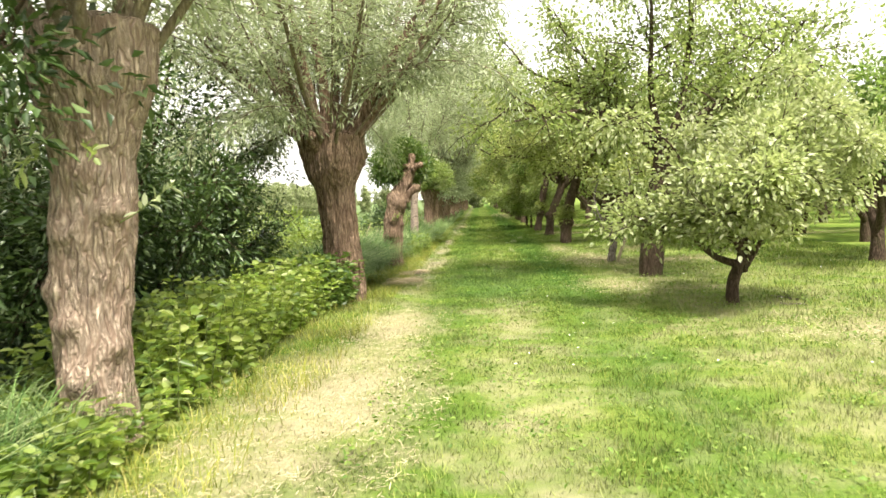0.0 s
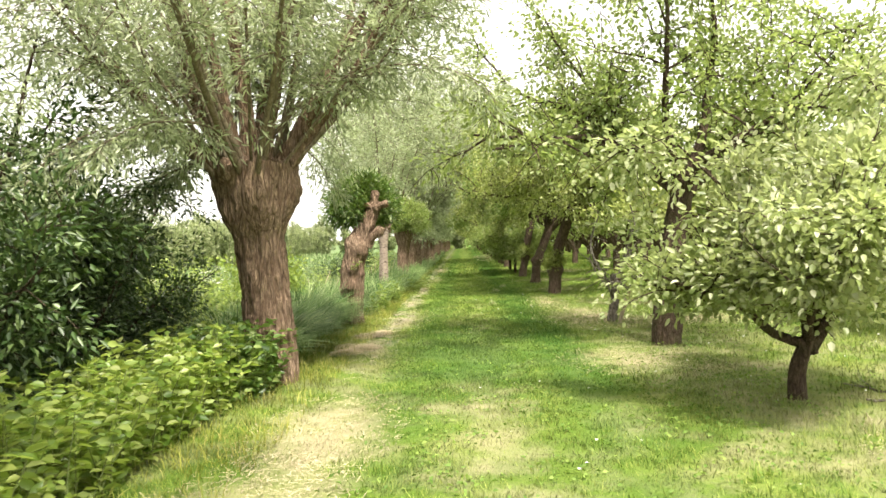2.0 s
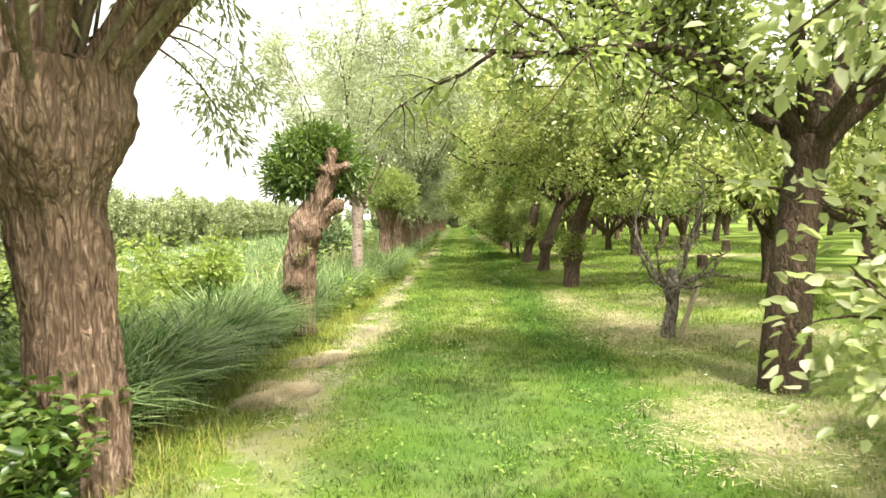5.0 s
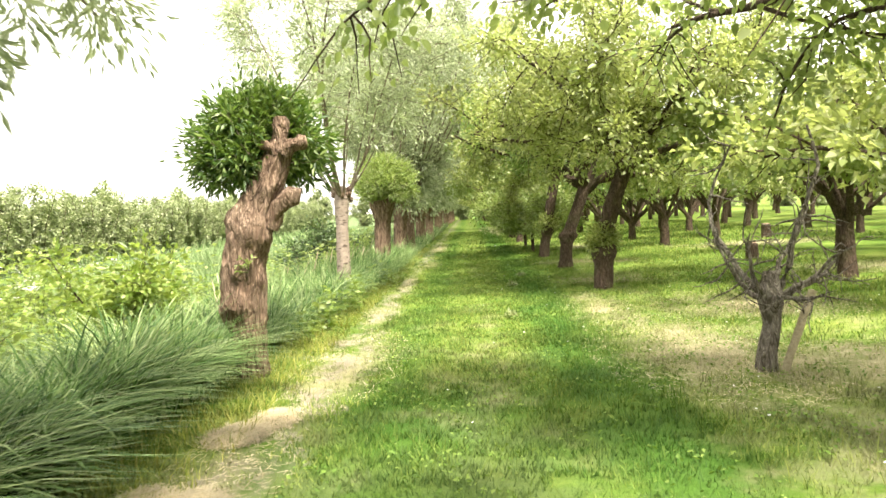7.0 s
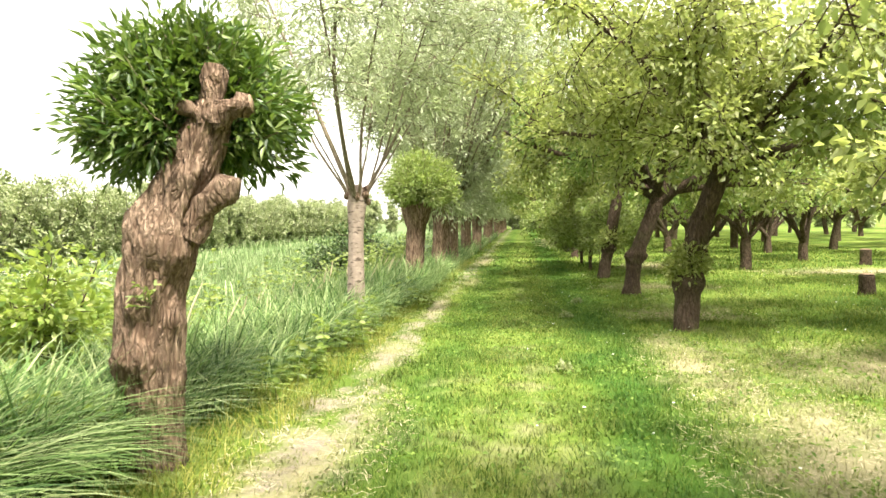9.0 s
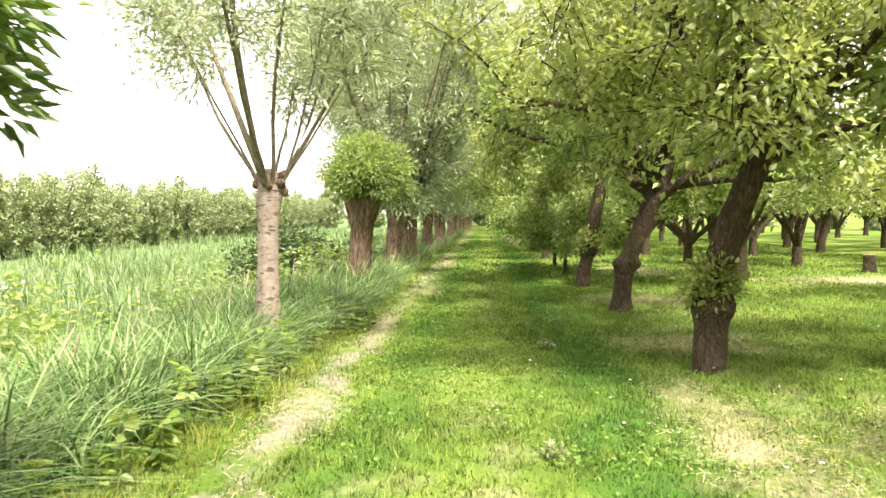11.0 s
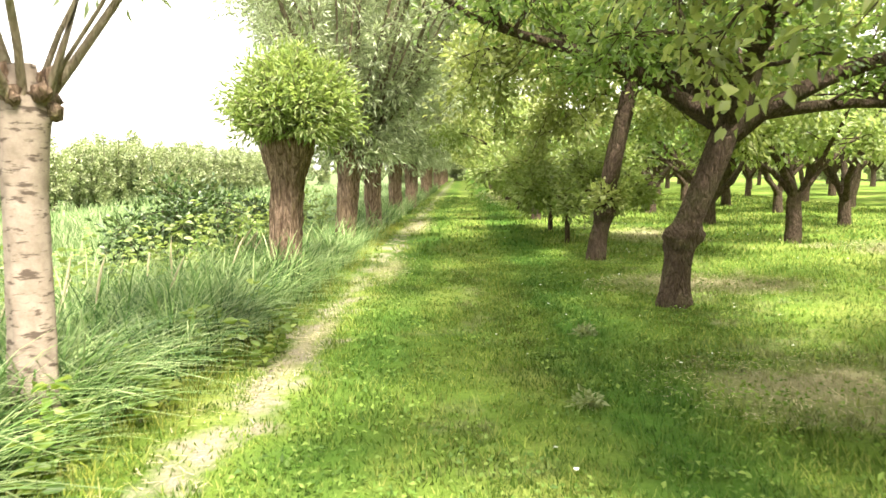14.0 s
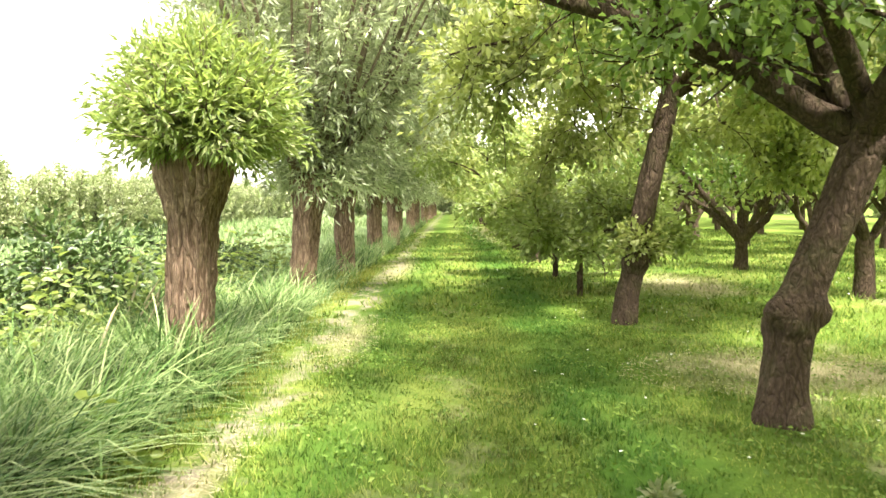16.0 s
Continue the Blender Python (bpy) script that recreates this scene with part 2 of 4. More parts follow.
M_SPINDLE = leaf_material("young_orchard_leaves", (0.10, 0.14, 0.05), (0.25, 0.29, 0.13), (0.50, 0.52, 0.32), (0.32, 0.39, 0.14), 0.35)
M_APPLE_GREY = leaf_material("apple_leaves_greyish", (0.09, 0.135, 0.03), (0.27, 0.32, 0.13), (0.60, 0.61, 0.42), (0.46, 0.52, 0.20))
M_WILLOW = leaf_material("willow_leaves", (0.13, 0.17, 0.085), (0.34, 0.385, 0.23), (0.64, 0.67, 0.50), (0.46, 0.53, 0.26))
M_REGROWTH = leaf_material("young_willow_leaves", (0.06, 0.115, 0.02), (0.18, 0.255, 0.065), (0.42, 0.46, 0.21), (0.36, 0.45, 0.10))
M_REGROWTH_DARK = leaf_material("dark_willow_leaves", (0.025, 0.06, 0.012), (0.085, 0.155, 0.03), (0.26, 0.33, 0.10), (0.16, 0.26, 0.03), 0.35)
M_SHRUB = leaf_material("shrub_leaves", (0.02, 0.045, 0.010), (0.045, 0.085, 0.018), (0.13, 0.185, 0.06), (0.06, 0.11, 0.015), 0.2)
M_NETTLE = leaf_material("nettle_leaves", (0.045, 0.10, 0.014), (0.19, 0.28, 0.05), (0.42, 0.47, 0.16), (0.38, 0.48, 0.08))
M_CLOVER = leaf_material("clover_leaves", (0.06, 0.125, 0.014), (0.13, 0.22, 0.03), (0.25, 0.33, 0.07), (0.20, 0.32, 0.03), 0.3, 0.7)
M_STEM = plain("green_stem", (0.10, 0.14, 0.04), (0.17, 0.19, 0.07))
M_BARK_WILLOW = bark_material("willow_bark", (0.05, 0.028, 0.017), (0.31, 0.20, 0.135), (0.56, 0.42, 0.31), 0.0, 6.0)
M_BARK_PALE = bark_material("pale_willow_bark", (0.11, 0.07, 0.048), (0.52, 0.39, 0.29), (0.74, 0.61, 0.49), 0.0, 5.0)
M_BARK_YOUNG = smooth_bark("young_willow_bark", (0.06, 0.042, 0.032), (0.205, 0.16, 0.128), (0.34, 0.275, 0.23))
M_BARK_APPLE = bark_material("apple_bark", (0.035, 0.024, 0.017), (0.092, 0.062, 0.043), (0.205, 0.15, 0.11), 0.2, 3.0)
M_POLE = bark_material("willow_pole_bark", (0.11, 0.085, 0.055), (0.225, 0.18, 0.125), (0.34, 0.285, 0.215), 0.2, 6.0, 0.008)
M_DEAD = bark_material("dead_wood", (0.04, 0.03, 0.022), (0.23, 0.19, 0.15), (0.54, 0.49, 0.42), 0.15, 4.0)
M_STAKE = plain("weathered_stake", (0.20, 0.165, 0.10), (0.36, 0.31, 0.21), 30.0)
M_CUT = plain("cut_wood", (0.17, 0.11, 0.07), (0.40, 0.29, 0.20), 25.0)
M_FLOWER = plain("white_flower", (0.70, 0.70, 0.62), (0.82, 0.82, 0.78), 40.0)
M_SEED = plain("dry_seed_head", (0.42, 0.35, 0.22), (0.58, 0.50, 0.36), 40.0)


# ---- mesh makers ----
def mesh_np(name, verts, faces, material, smooth=False):
    me = bpy.data.meshes.new(name)
    verts, faces = np.asarray(verts, np.float32).reshape(-1, 3), np.asarray(faces, np.int32)
    me.vertices.add(len(verts))
    me.vertices.foreach_set("co", verts.ravel())
    me.loops.add(faces.size)
    me.loops.foreach_set("vertex_index", faces.ravel())
    me.polygons.add(len(faces))
    me.polygons.foreach_set("loop_start", np.arange(len(faces), dtype=np.int32) * faces.shape[1])
    if smooth:
        me.polygons.foreach_set("use_smooth", np.ones(len(faces), bool))
    me.update(calc_edges=True)
    me.validate()
    me.materials.append(material)
    return me


def part_np(name, verts, faces, material, parent=None, label="", smooth=False, kind=""):
    ob = new(name, mesh_np(name, verts, faces, material, smooth))
    ob.parent = parent
    if label or kind:
        tagged(ob, label=label, kind=kind)
    return ob


def unit(v):
    return v / np.maximum(np.linalg.norm(v, axis=-1, keepdims=True), 1e-9)


class Shape:
    """Collects tubes into one quad mesh."""

    def __init__(self):
        self.v, self.f, self.count = [], [], 0

    def add(self, v, f):
        self.v.append(v), self.f.append(f + self.count)
        self.count += len(v)

    def tube(self, points, radii, sides=6, rough=0.0, rng=None):
        points, radii = np.asarray(points, float), np.asarray(radii, float)
        n = len(points)
        way = unit(np.gradient(points, axis=0))
        side = np.cross(way, np.where(np.abs(way[:, 2:3]) > 0.9, [[1.0, 0, 0]], [[0, 0, 1.0]]))
        side = unit(side)
        other = np.cross(way, side)
        a = np.arange(sides) * 2 * np.pi / sides
        r = radii[:, None] * np.ones((1, sides))
        if rough:
            r = r * (1 + rough * rng.normal(size=(n, sides)))
        v = points[:, None] + r[..., None] * (np.cos(a)[None, :, None] * side[:, None] + np.sin(a)[None, :, None] * other[:, None])
        i, j = np.meshgrid(np.arange(n - 1), np.arange(sides), indexing="ij")
        k = (j + 1) % sides
        f = np.stack([i * sides + j, i * sides + k, (i + 1) * sides + k, (i + 1) * sides + j], -1).reshape(-1, 4)
        self.add(v.reshape(-1, 3), f)

    def part(self, name, material, parent=None, label="", kind="", smooth=True):
        return part_np(name, np.concatenate(self.v), np.concatenate(self.f), material, parent, label, smooth, kind)


def limb_path(rng, start, way, length, n, wiggle=0.12, lift=0.0):
    pts, d = [np.array(start, float)], unit(np.array(way, float))
    for _ in range(n):
        d = unit(d + rng.normal(size=3) * wiggle + np.array((0, 0, lift)))
        pts.append(pts[-1] + d * length / n)
    return np.array(pts)


def along(path, s):
    """The point and heading a share s of the way along a path."""
    x = s * (len(path) - 1)
    i = min(int(x), len(path) - 2)
    return path[i] + (path[i + 1] - path[i]) * (x - i), unit(path[i + 1] - path[i])


def leaf_quads(rng, at, way, length, width, flat=1.0, round_leaf=True):
    """Folded leaves at the given places, pointing along way."""
    n = len(at)
    way = unit(way)
    nor = unit(rng.normal(size=(n, 3)) * 0.75 + np.array((0, 0, flat)))
    side = unit(np.cross(way, nor))
    nor = np.cross(side, way)
    l = length * rng.uniform(0.65, 1.25, (n, 1))
    w = width * rng.uniform(0.75, 1.2, (n, 1)) * 0.5
    tip = at + way * l - nor * l * rng.uniform(0.0, 0.25, (n, 1))
    if not round_leaf:
        mid = at + way * l * 0.45 + nor * w * 0.5
        v = np.stack([at, mid + side * w, tip, mid - side * w], 1)
        base = np.arange(n)[:, None] * 4
        return v.reshape(-1, 3), np.concatenate([base + [[0, 1, 2]], base + [[0, 2, 3]]])
    lo, hi = at + way * l * 0.3 + nor * w * 0.4, at + way * l * 0.7 + nor * w * 0.25
    v = np.stack([at, lo + side * w, hi + side * w * 0.8, tip, hi - side * w * 0.8, lo - side * w], 1)
    base = np.arange(n)[:, None] * 6
    return v.reshape(-1, 3), np.concatenate([base + [[0, 1, 2, 3]], base + [[0, 3, 4, 5]]])


def scatter_leaves(rng, nodes, ways, per, spread, droop=0.0):
    """Clusters of leaf places round twig nodes."""
    at = np.repeat(nodes, per, 0)
    out = rng.normal(size=at.shape)
    at = at + out * spread
    way = unit(np.repeat(ways, per, 0) * 0.8 + out * 0.9 + np.array((0, 0, -droop)))
    return at, way


# ---- trees ----
def trunk_mesh(rng, path, radii, sides, rows, ridge, burls=()):
    """A trunk with vertical ridges and knots; path and radii are smooth curves by height."""
    t = np.linspace(0, 1, rows)
    s = np.linspace(0, 1, len(path))
    pts = np.stack([np.interp(t, s, np.array(path)[:, i]) for i in range(3)], 1)
    for _ in range(3):
        pts[1:-1] = (pts[:-2] + pts[1:-1] * 2 + pts[2:]) / 4
    r = np.interp(t, s, radii)
    a = np.arange(sides) * 2 * np.pi / sides
    off = rng.uniform(0, 50)
    v = np.zeros((rows, sides, 3))
    for i in range(rows):
        for j in range(sides):
            c, q = math.cos(a[j]), math.sin(a[j])
            z = pts[i, 2]
            lump = noise.noise((c * 1.1 + off, q * 1.1, z * 1.1)) * 0.22
            twist = 0.35 * noise.noise((c + off, q, z * 1.4))
            rib = 1 - abs(noise.noise((c * 4.6 + off + twist, q * 4.6 + twist, z * 1.5))) * 2.6
            rib2 = 1 - abs(noise.noise((c * 9.5 - off, q * 9.5 + twist, z * 3.4))) * 2.6
            fine = noise.noise((c * 15 + off, q * 15, z * 12)) * 0.4
            rad = r[i] * (1 + lump) + ridge * (rib * 0.6 + rib2 * 0.45 + fine)
            for bz, ba, bs, bh in burls:
                d = ((z - bz) / bs) ** 2 + (((a[j] - ba + math.pi) % (2 * math.pi) - math.pi) * r[i] / bs) ** 2
                rad += bh * math.exp(-d) * (1 + 0.5 * fine)
            v[i, j] = (pts[i, 0] + c * rad, pts[i, 1] + q * rad, z + 0.02 * rib * (i > 0))
    # close the top with rings that sink to the middle
    top = []
    for k in (0.6, 0.2, 0.02):
        ring = pts[-1] + (v[-1] - pts[-1]) * k
        ring[:, 2] += 0.10 * (1 - k) * r[-1] / 0.3
        top.append(ring)
    v = np.concatenate([v, np.array(top)])
    n = len(v)
    i, j = np.meshgrid(np.arange(n - 1), np.arange(sides), indexing="ij")
    k = (j + 1) % sides
    f = np.stack([i * sides + j, i * sides + k, (i + 1) * sides + k, (i + 1) * sides + j], -1).reshape(-1, 4)
    return v.reshape(-1, 3), f


def stub(rng, parent, at, way, length, radius, bark, sawn=True):
    """A sawn branch stub with its pale cut."""
    s = Shape()
    p = limb_path(rng, at, way, length, 5, 0.12)
    s.tube(p, radius * np.array((1.5, 1.15, 0.95, 1.05, 1.2, 0.95 if sawn else 0.1)), 14, 0.17, rng)
    ob = s.part("branch_stub", bark, parent)
    if not sawn:
        return
    d = unit(p[-1] - p[-2])
    s = Shape()
    s.tube([p[-1] - d * 0.01, p[-1] + d * 0.002, p[-1] + d * 0.004], radius * np.array((0.98, 0.9, 0.02)), 10)
    s.part("sawn_face", M_CUT, ob, "pale sawn wood")


def pollard_willow(x, y, seed, height=2.0, girth=0.3, head=0.45, lean=(0, 0), style="poles", label="", sides=84, rows=110,
                   bark=None, burls=(), pole_count=20, pole_length=3.6, leaf_scale=1.0, pole_radius=0.035, dense=1.0, lit=None, fan=0.62, low=0.22, tuft=(0, 0, 0), leaf=None, hanging=(), slim=1.0, arms=0, arm_turn=0.2, per=0, fine_wood=True, open_side=None, lowest_shoot=-0.8, profile=None, thick=(), sprays=(), path=None):
    rng = np.random.default_rng(seed)
    bark = bark or M_BARK_WILLOW
    tree = new("pollard_willow")
    lx, ly = lean
    path = path or [(0, 0, -0.1), (lx * 0.05, ly * 0.05, height * 0.15), (lx * 0.25, ly * 0.25, height * 0.4), (lx * 0.6, ly * 0.6, height * 0.7),
            (lx * 0.9, ly * 0.9, height * 0.9), (lx, ly, height + 0.08)]
    if style == "young":
        radii = [girth * 1.15, girth * 1.02, girth, girth * 0.92, girth * 1.15, girth * 0.6]
    else:
        radii = [girth * 1.18, girth * 1.02, girth * 0.97, girth * 1.05, (girth + head) * 0.54, head * 0.82 * slim]
    radii = profile or radii
    ridge = 0.034 if style != "young" else 0.006
    v, f = trunk_mesh(rng, path, radii, sides, rows, ridge, burls)
    part_np("trunk", v, f, bark, tree, "deeply furrowed brown willow trunk" if style != "young" else "pale smooth young trunk", True)
    top = np.array((lx, ly, height))
    nodes, ways = [], []
    twigs = Shape()
    for i in range(arms):
        a = i * 2 * math.pi / arms + arm_turn
        p = limb_path(rng, top + np.array((0, 0, -0.28 - 0.1 * (i % 2))), (math.cos(a), math.sin(a), 0.95), head * 1.15, 6, 0.1, 0.06)
        s = Shape()
        s.tube(p, head * np.array((0.40, 0.36, 0.33, 0.30, 0.27, 0.20, 0.05)), 14, 0.09, rng)
        s.part("head_arm", bark, tree)
    if style in ("poles", "young"):
        for i in range(pole_count):
            a = i * 2.399 + rng.uniform(-0.3, 0.3)
            lean_out = fan * math.sqrt(rng.uniform(0.01, 1.0))
            d = np.array((math.cos(a) * lean_out, math.sin(a) * lean_out, 1.0))
            p0 = top + np.array((math.cos(a), math.sin(a), 0)) * head * rng.uniform(0.15, 0.62) + np.array((0, 0, -0.2))
            big = rng.random() < 0.25
            r0 = pole_radius * (1.5 if big else rng.uniform(0.5, 1.1))
            ln = pole_length * rng.uniform(0.7, 1.1)
            path_i = limb_path(rng, p0, d, ln, 11, 0.05, 0.02)
            s = Shape()
            s.tube(path_i, r0 * np.concatenate([[1.25, 1.08], np.linspace(1, 0.22, 10)]), 8, 0.05, rng)
            s.part("pole", M_POLE, tree)
            for _ in range(int(17 * dense)):
                u = rng.uniform(low, 1.0) ** 0.9
                q, h = along(path_i, u)
                out = unit(rng.normal(size=3) * np.array((1, 1, 0.4)) + h * 0.6 + np.array((0, 0, -0.1)))
                tw = limb_path(rng, q, out, rng.uniform(0.3, 0.95), 5, 0.18, -0.10)
                if fine_wood:
                    twigs.tube(tw, np.linspace(0.008, 0.002, 6), 3)
                nodes.append(tw[1:]), ways.append(np.repeat(unit(tw[-1] - tw[0])[None], 5, 0))
        for a, out, ln, r0 in thick:
            way = np.array((math.cos(a) * out, math.sin(a) * out, 1.0))
            p = limb_path(rng, top + way * np.array((0.25, 0.25, 0.0)) + np.array((0, 0, -0.22)), way, ln, 12, 0.05, 0.035)
            s = Shape()
            s.tube(p, r0 * np.concatenate([[1.7, 1.25], np.linspace(1.0, 0.25, 11)]), 12, 0.05, rng)
            s.part("pole", bark, tree, "thick old willow pole")
            for _ in range(30):
                q, h = along(p, rng.uniform(0.25, 1.0))
                tw = limb_path(rng, q, unit(rng.normal(size=3) * np.array((1, 1, 0.5))) + h * 0.5, rng.uniform(0.4, 1.2), 5, 0.16, -0.12)
                twigs.tube(tw, np.linspace(0.010, 0.002, 6), 3)
                nodes.append(tw[1:]), ways.append(np.repeat(unit(tw[-1] - tw[0])[None], 5, 0))
        for end in sprays:
            end = np.array(end) - np.array((x, y, 0))
            u = np.linspace(0, 1, 13)[:, None]
            crest = (top + end) / 2 + np.array((0, 0, 0.9))
            p = (1 - u) ** 2 * top + 2 * u * (1 - u) * crest + u ** 2 * end
            s = Shape()
            s.tube(p, np.linspace(0.018, 0.003, 13), 6)
            s.part("pole", M_POLE, tree)
            for _ in range(4):
                q, h = along(p, rng.uniform(0.8, 1.0))
                tw = limb_path(rng, q, h + rng.normal(size=3) * 0.5 + np.array((0, 0, -0.7)), rng.uniform(0.12, 0.3), 5, 0.15, -0.1)
                twigs.tube(tw, np.linspace(0.004, 0.002, 6), 3)
                nodes.append(tw[1:]), ways.append(np.repeat(unit(tw[-1] - tw[0])[None], 5, 0))
        for a, e, ln in hanging:
            p = limb_path(rng, top + np.array((0, 0, 0.1)), (math.cos(a) * math.cos(e), math.sin(a) * math.cos(e), math.sin(e)), ln, 12, 0.05, -0.11)
            s = Shape()
            s.tube(p, np.linspace(0.022, 0.004, 13), 6)
            s.part("pole", M_POLE, tree)
            for _ in range(22):
                q, h = along(p, rng.uniform(0.3, 1.0))
                tw = limb_path(rng, q, h + rng.normal(size=3) * 0.6 + np.array((0, 0, -0.5)), rng.uniform(0.2, 0.5), 5, 0.15, -0.1)
                twigs.tube(tw, np.linspace(0.005, 0.002, 6), 3)
                nodes.append(tw[1:]), ways.append(np.repeat(unit(tw[-1] - tw[0])[None], 5, 0))
        leaf_mat, leaf_size, per, spread = lit or M_WILLOW, leaf or (0.10, 0.024), per or 8, 0.08
    else:
        for i in range(int(230 * dense)):
            a, e = rng.uniform(0, 2 * math.pi), rng.uniform(lowest_shoot, 1.5)
            if open_side is not None and math.cos(a - open_side) > 0.78 and e < 1.0:
                continue
            d = np.array((math.cos(a) * math.cos(e), math.sin(a) * math.cos(e), math.sin(e)))
            p0 = top + np.array(tuft) + d * np.array((head, head, head * 0.75)) * 0.7 + np.array((0, 0, -0.08))
            tw = limb_path(rng, p0, d + np.array((0, 0, 0.35)), pole_length * rng.uniform(0.35, 1.3), 6, 0.13, 0.05)
            twigs.tube(tw, np.linspace(0.010, 0.003, 7), 3)
            nodes.append(tw[1:]), ways.append(np.repeat(unit(tw[-1] - tw[0])[None], 6, 0))
        leaf_mat, leaf_size, per, spread = lit or M_REGROWTH, leaf or (0.09, 0.026), 9, 0.055
    if twigs.v:
        twigs.part("twig_growth", M_POLE, tree, kind="stuff")
    at, way = scatter_leaves(rng, np.concatenate(nodes), np.concatenate(ways), per, spread, 0.25)
    v, f = leaf_quads(rng, at, way, leaf_size[0] * leaf_scale, leaf_size[1] * leaf_scale, 0.6, False)
    part_np("crown", v, f, leaf_mat, tree, kind="stuff")
    # dead scraps and bark flakes below the head
    tree.location = (x, y, 0)
    return tagged(tree, label or "pollarded willow with furrowed trunk on the grassy bank", "willow tree", "pollard willows along the ditch")


def apple_tree(x, y, seed, stem, fork_r, base_r, limbs=6, spread=2.6, rise=0.75, top=5.0, leaf=(0.085, 0.05), per=7, twigs_each=6,
               secondary=8, leaf_mat=None, label="", collar=None, sprouts=(), detail=36, droop=0.15, limb_r=0.5, bark=None, round_leaf=True, sag=-0.03,
               name="apple_tree", group="apple trees in rows", level=0.0, ways_out=None, lowest=0.35, fine_wood=True, clear=None):
    """stem: list of (dx, dy, z) from the ground to the fork."""
    rng = np.random.default_rng(seed)
    bark = bark or M_BARK_APPLE
    tree = new(name)
    stem = [np.array((stem[0][0], stem[0][1], -0.1))] + [np.array(p, float) for p in stem]
    radii = np.interp(np.linspace(0, 1, len(stem)), (0, 0.14, 0.3, 1), (base_r * 1.3, base_r * 1.06, base_r, fork_r))
    rows = max(12, int(stem[-1][2] * 24))
    v, f = trunk_mesh(rng, stem, radii, detail, rows, base_r * 0.07, collar or ())
    part_np("trunk", v, f, bark, tree, "", True)
    fork = stem[-1]
    fine, nodes, ways = Shape(), [], []
    for i in range(limbs):
        a = ways_out[i][0] if ways_out else i * 2 * math.pi / limbs + rng.uniform(-0.35, 0.35)
        e = ways_out[i][1] if ways_out else rise * rng.uniform(0.6, 1.3)
        ln = spread * (ways_out[i][2] if ways_out else rng.uniform(0.85, 1.15))
        d = np.array((math.cos(a) * math.cos(e), math.sin(a) * math.cos(e), math.sin(e)))
        start = fork - np.array((0, 0, rng.uniform(0, 0.2)))
        p = limb_path(rng, start, d, ln, 9, 0.13, sag)
        s = Shape()
        r0 = fork_r * limb_r * rng.uniform(0.8, 1.2)
        s.tube(p, r0 * np.concatenate([[1.35, 1.0], np.linspace(0.92, 0.22, 8)]), 9, 0.06, rng)
        s.part("limb", bark, tree)
        for k in range(secondary):
            u = rng.uniform(0.22, 1.0)
            q, h = along(p, u)
            sd = unit(h * 0.5 + rng.normal(size=3) * np.array((0.9, 0.9, 0.7)) + np.array((0, 0, 0.28 + level)))
            sl = spread * rng.uniform(0.28, 0.55) * (1.15 - 0.4 * u)
            sp = limb_path(rng, q, sd, sl, 6, 0.2, sag * 1.5)
            if sp[-1, 2] < lowest - 0.25 or (clear and sp[-1, 0] + x < clear[0] and sp[-1, 2] < clear[1]):
                continue
            fine.tube(sp, r0 * 0.28 * np.linspace(1.0, 0.25, 7), 5 if fine_wood else 3, 0.06, rng)
            for m in range(twigs_each):
                u2 = rng.uniform(0.15, 1.0)
                q2, h2 = along(sp, u2)
                td = unit(h2 * 0.5 + rng.normal(size=3) + np.array((0, 0, 0.1)))
                tp = limb_path(rng, q2, td, rng.uniform(0.3, 0.75) * min(1.0, spread / 2), 4, 0.2, -0.05)
                if fine_wood and tp[-1, 2] > lowest:
                    fine.tube(tp, np.linspace(0.009, 0.003, 5), 3)
                nodes.append(tp), ways.append(np.repeat(unit(tp[-1] - tp[0])[None], 5, 0))
    fine.part("twig_growth", bark, tree, kind="stuff")
    nodes, ways = np.concatenate(nodes), np.concatenate(ways)
    at, way = scatter_leaves(rng, nodes, ways, per, 0.085, droop)
    keep = (at[:, 2] < top) & (at[:, 2] > lowest + rng.normal(size=len(at)) * 0.12)
    if clear:
        # mown clearance over the lane
        keep &= (at[:, 0] + x > clear[0]) | (at[:, 2] > clear[1] + rng.normal(size=len(at)) * 0.15)
    v, f = leaf_quads(rng, at[keep], way[keep], leaf[0], leaf[1], 0.9, round_leaf)
    part_np("crown", v, f, leaf_mat or M_APPLE, tree, kind="stuff")
    for (sx, sy, sz, sr, count) in sprouts:
        c = np.array((sx, sy, sz))
        dirs = unit(rng.normal(size=(count, 3)) + np.array((0, 0, 0.3)))
        shoots, ns, ws = Shape(), [], []
        for dvec in dirs:
            tp = limb_path(rng, c + dvec * 0.08, dvec, sr * rng.uniform(0.6, 1.2), 4, 0.15, 0.05)
            shoots.tube(tp, np.linspace(0.006, 0.002, 5), 3)
            ns.append(tp), ws.append(np.repeat(dvec[None], 5, 0))
        shoots.part("shoot_growth", bark, tree, kind="stuff")
        at, way = scatter_leaves(rng, np.concatenate(ns), np.concatenate(ws), 5, 0.045, 0.1)
        v, f = leaf_quads(rng, at, way, 0.075, 0.042)
        part_np("sprout_tuft", v, f, leaf_mat or M_APPLE, tree, "tuft of leafy shoots on the trunk", kind="stuff")
    tree.location = (x, y, 0)
    return tagged(tree, label or "old apple tree with dark trunk and full leafy crown", "apple tree", group)


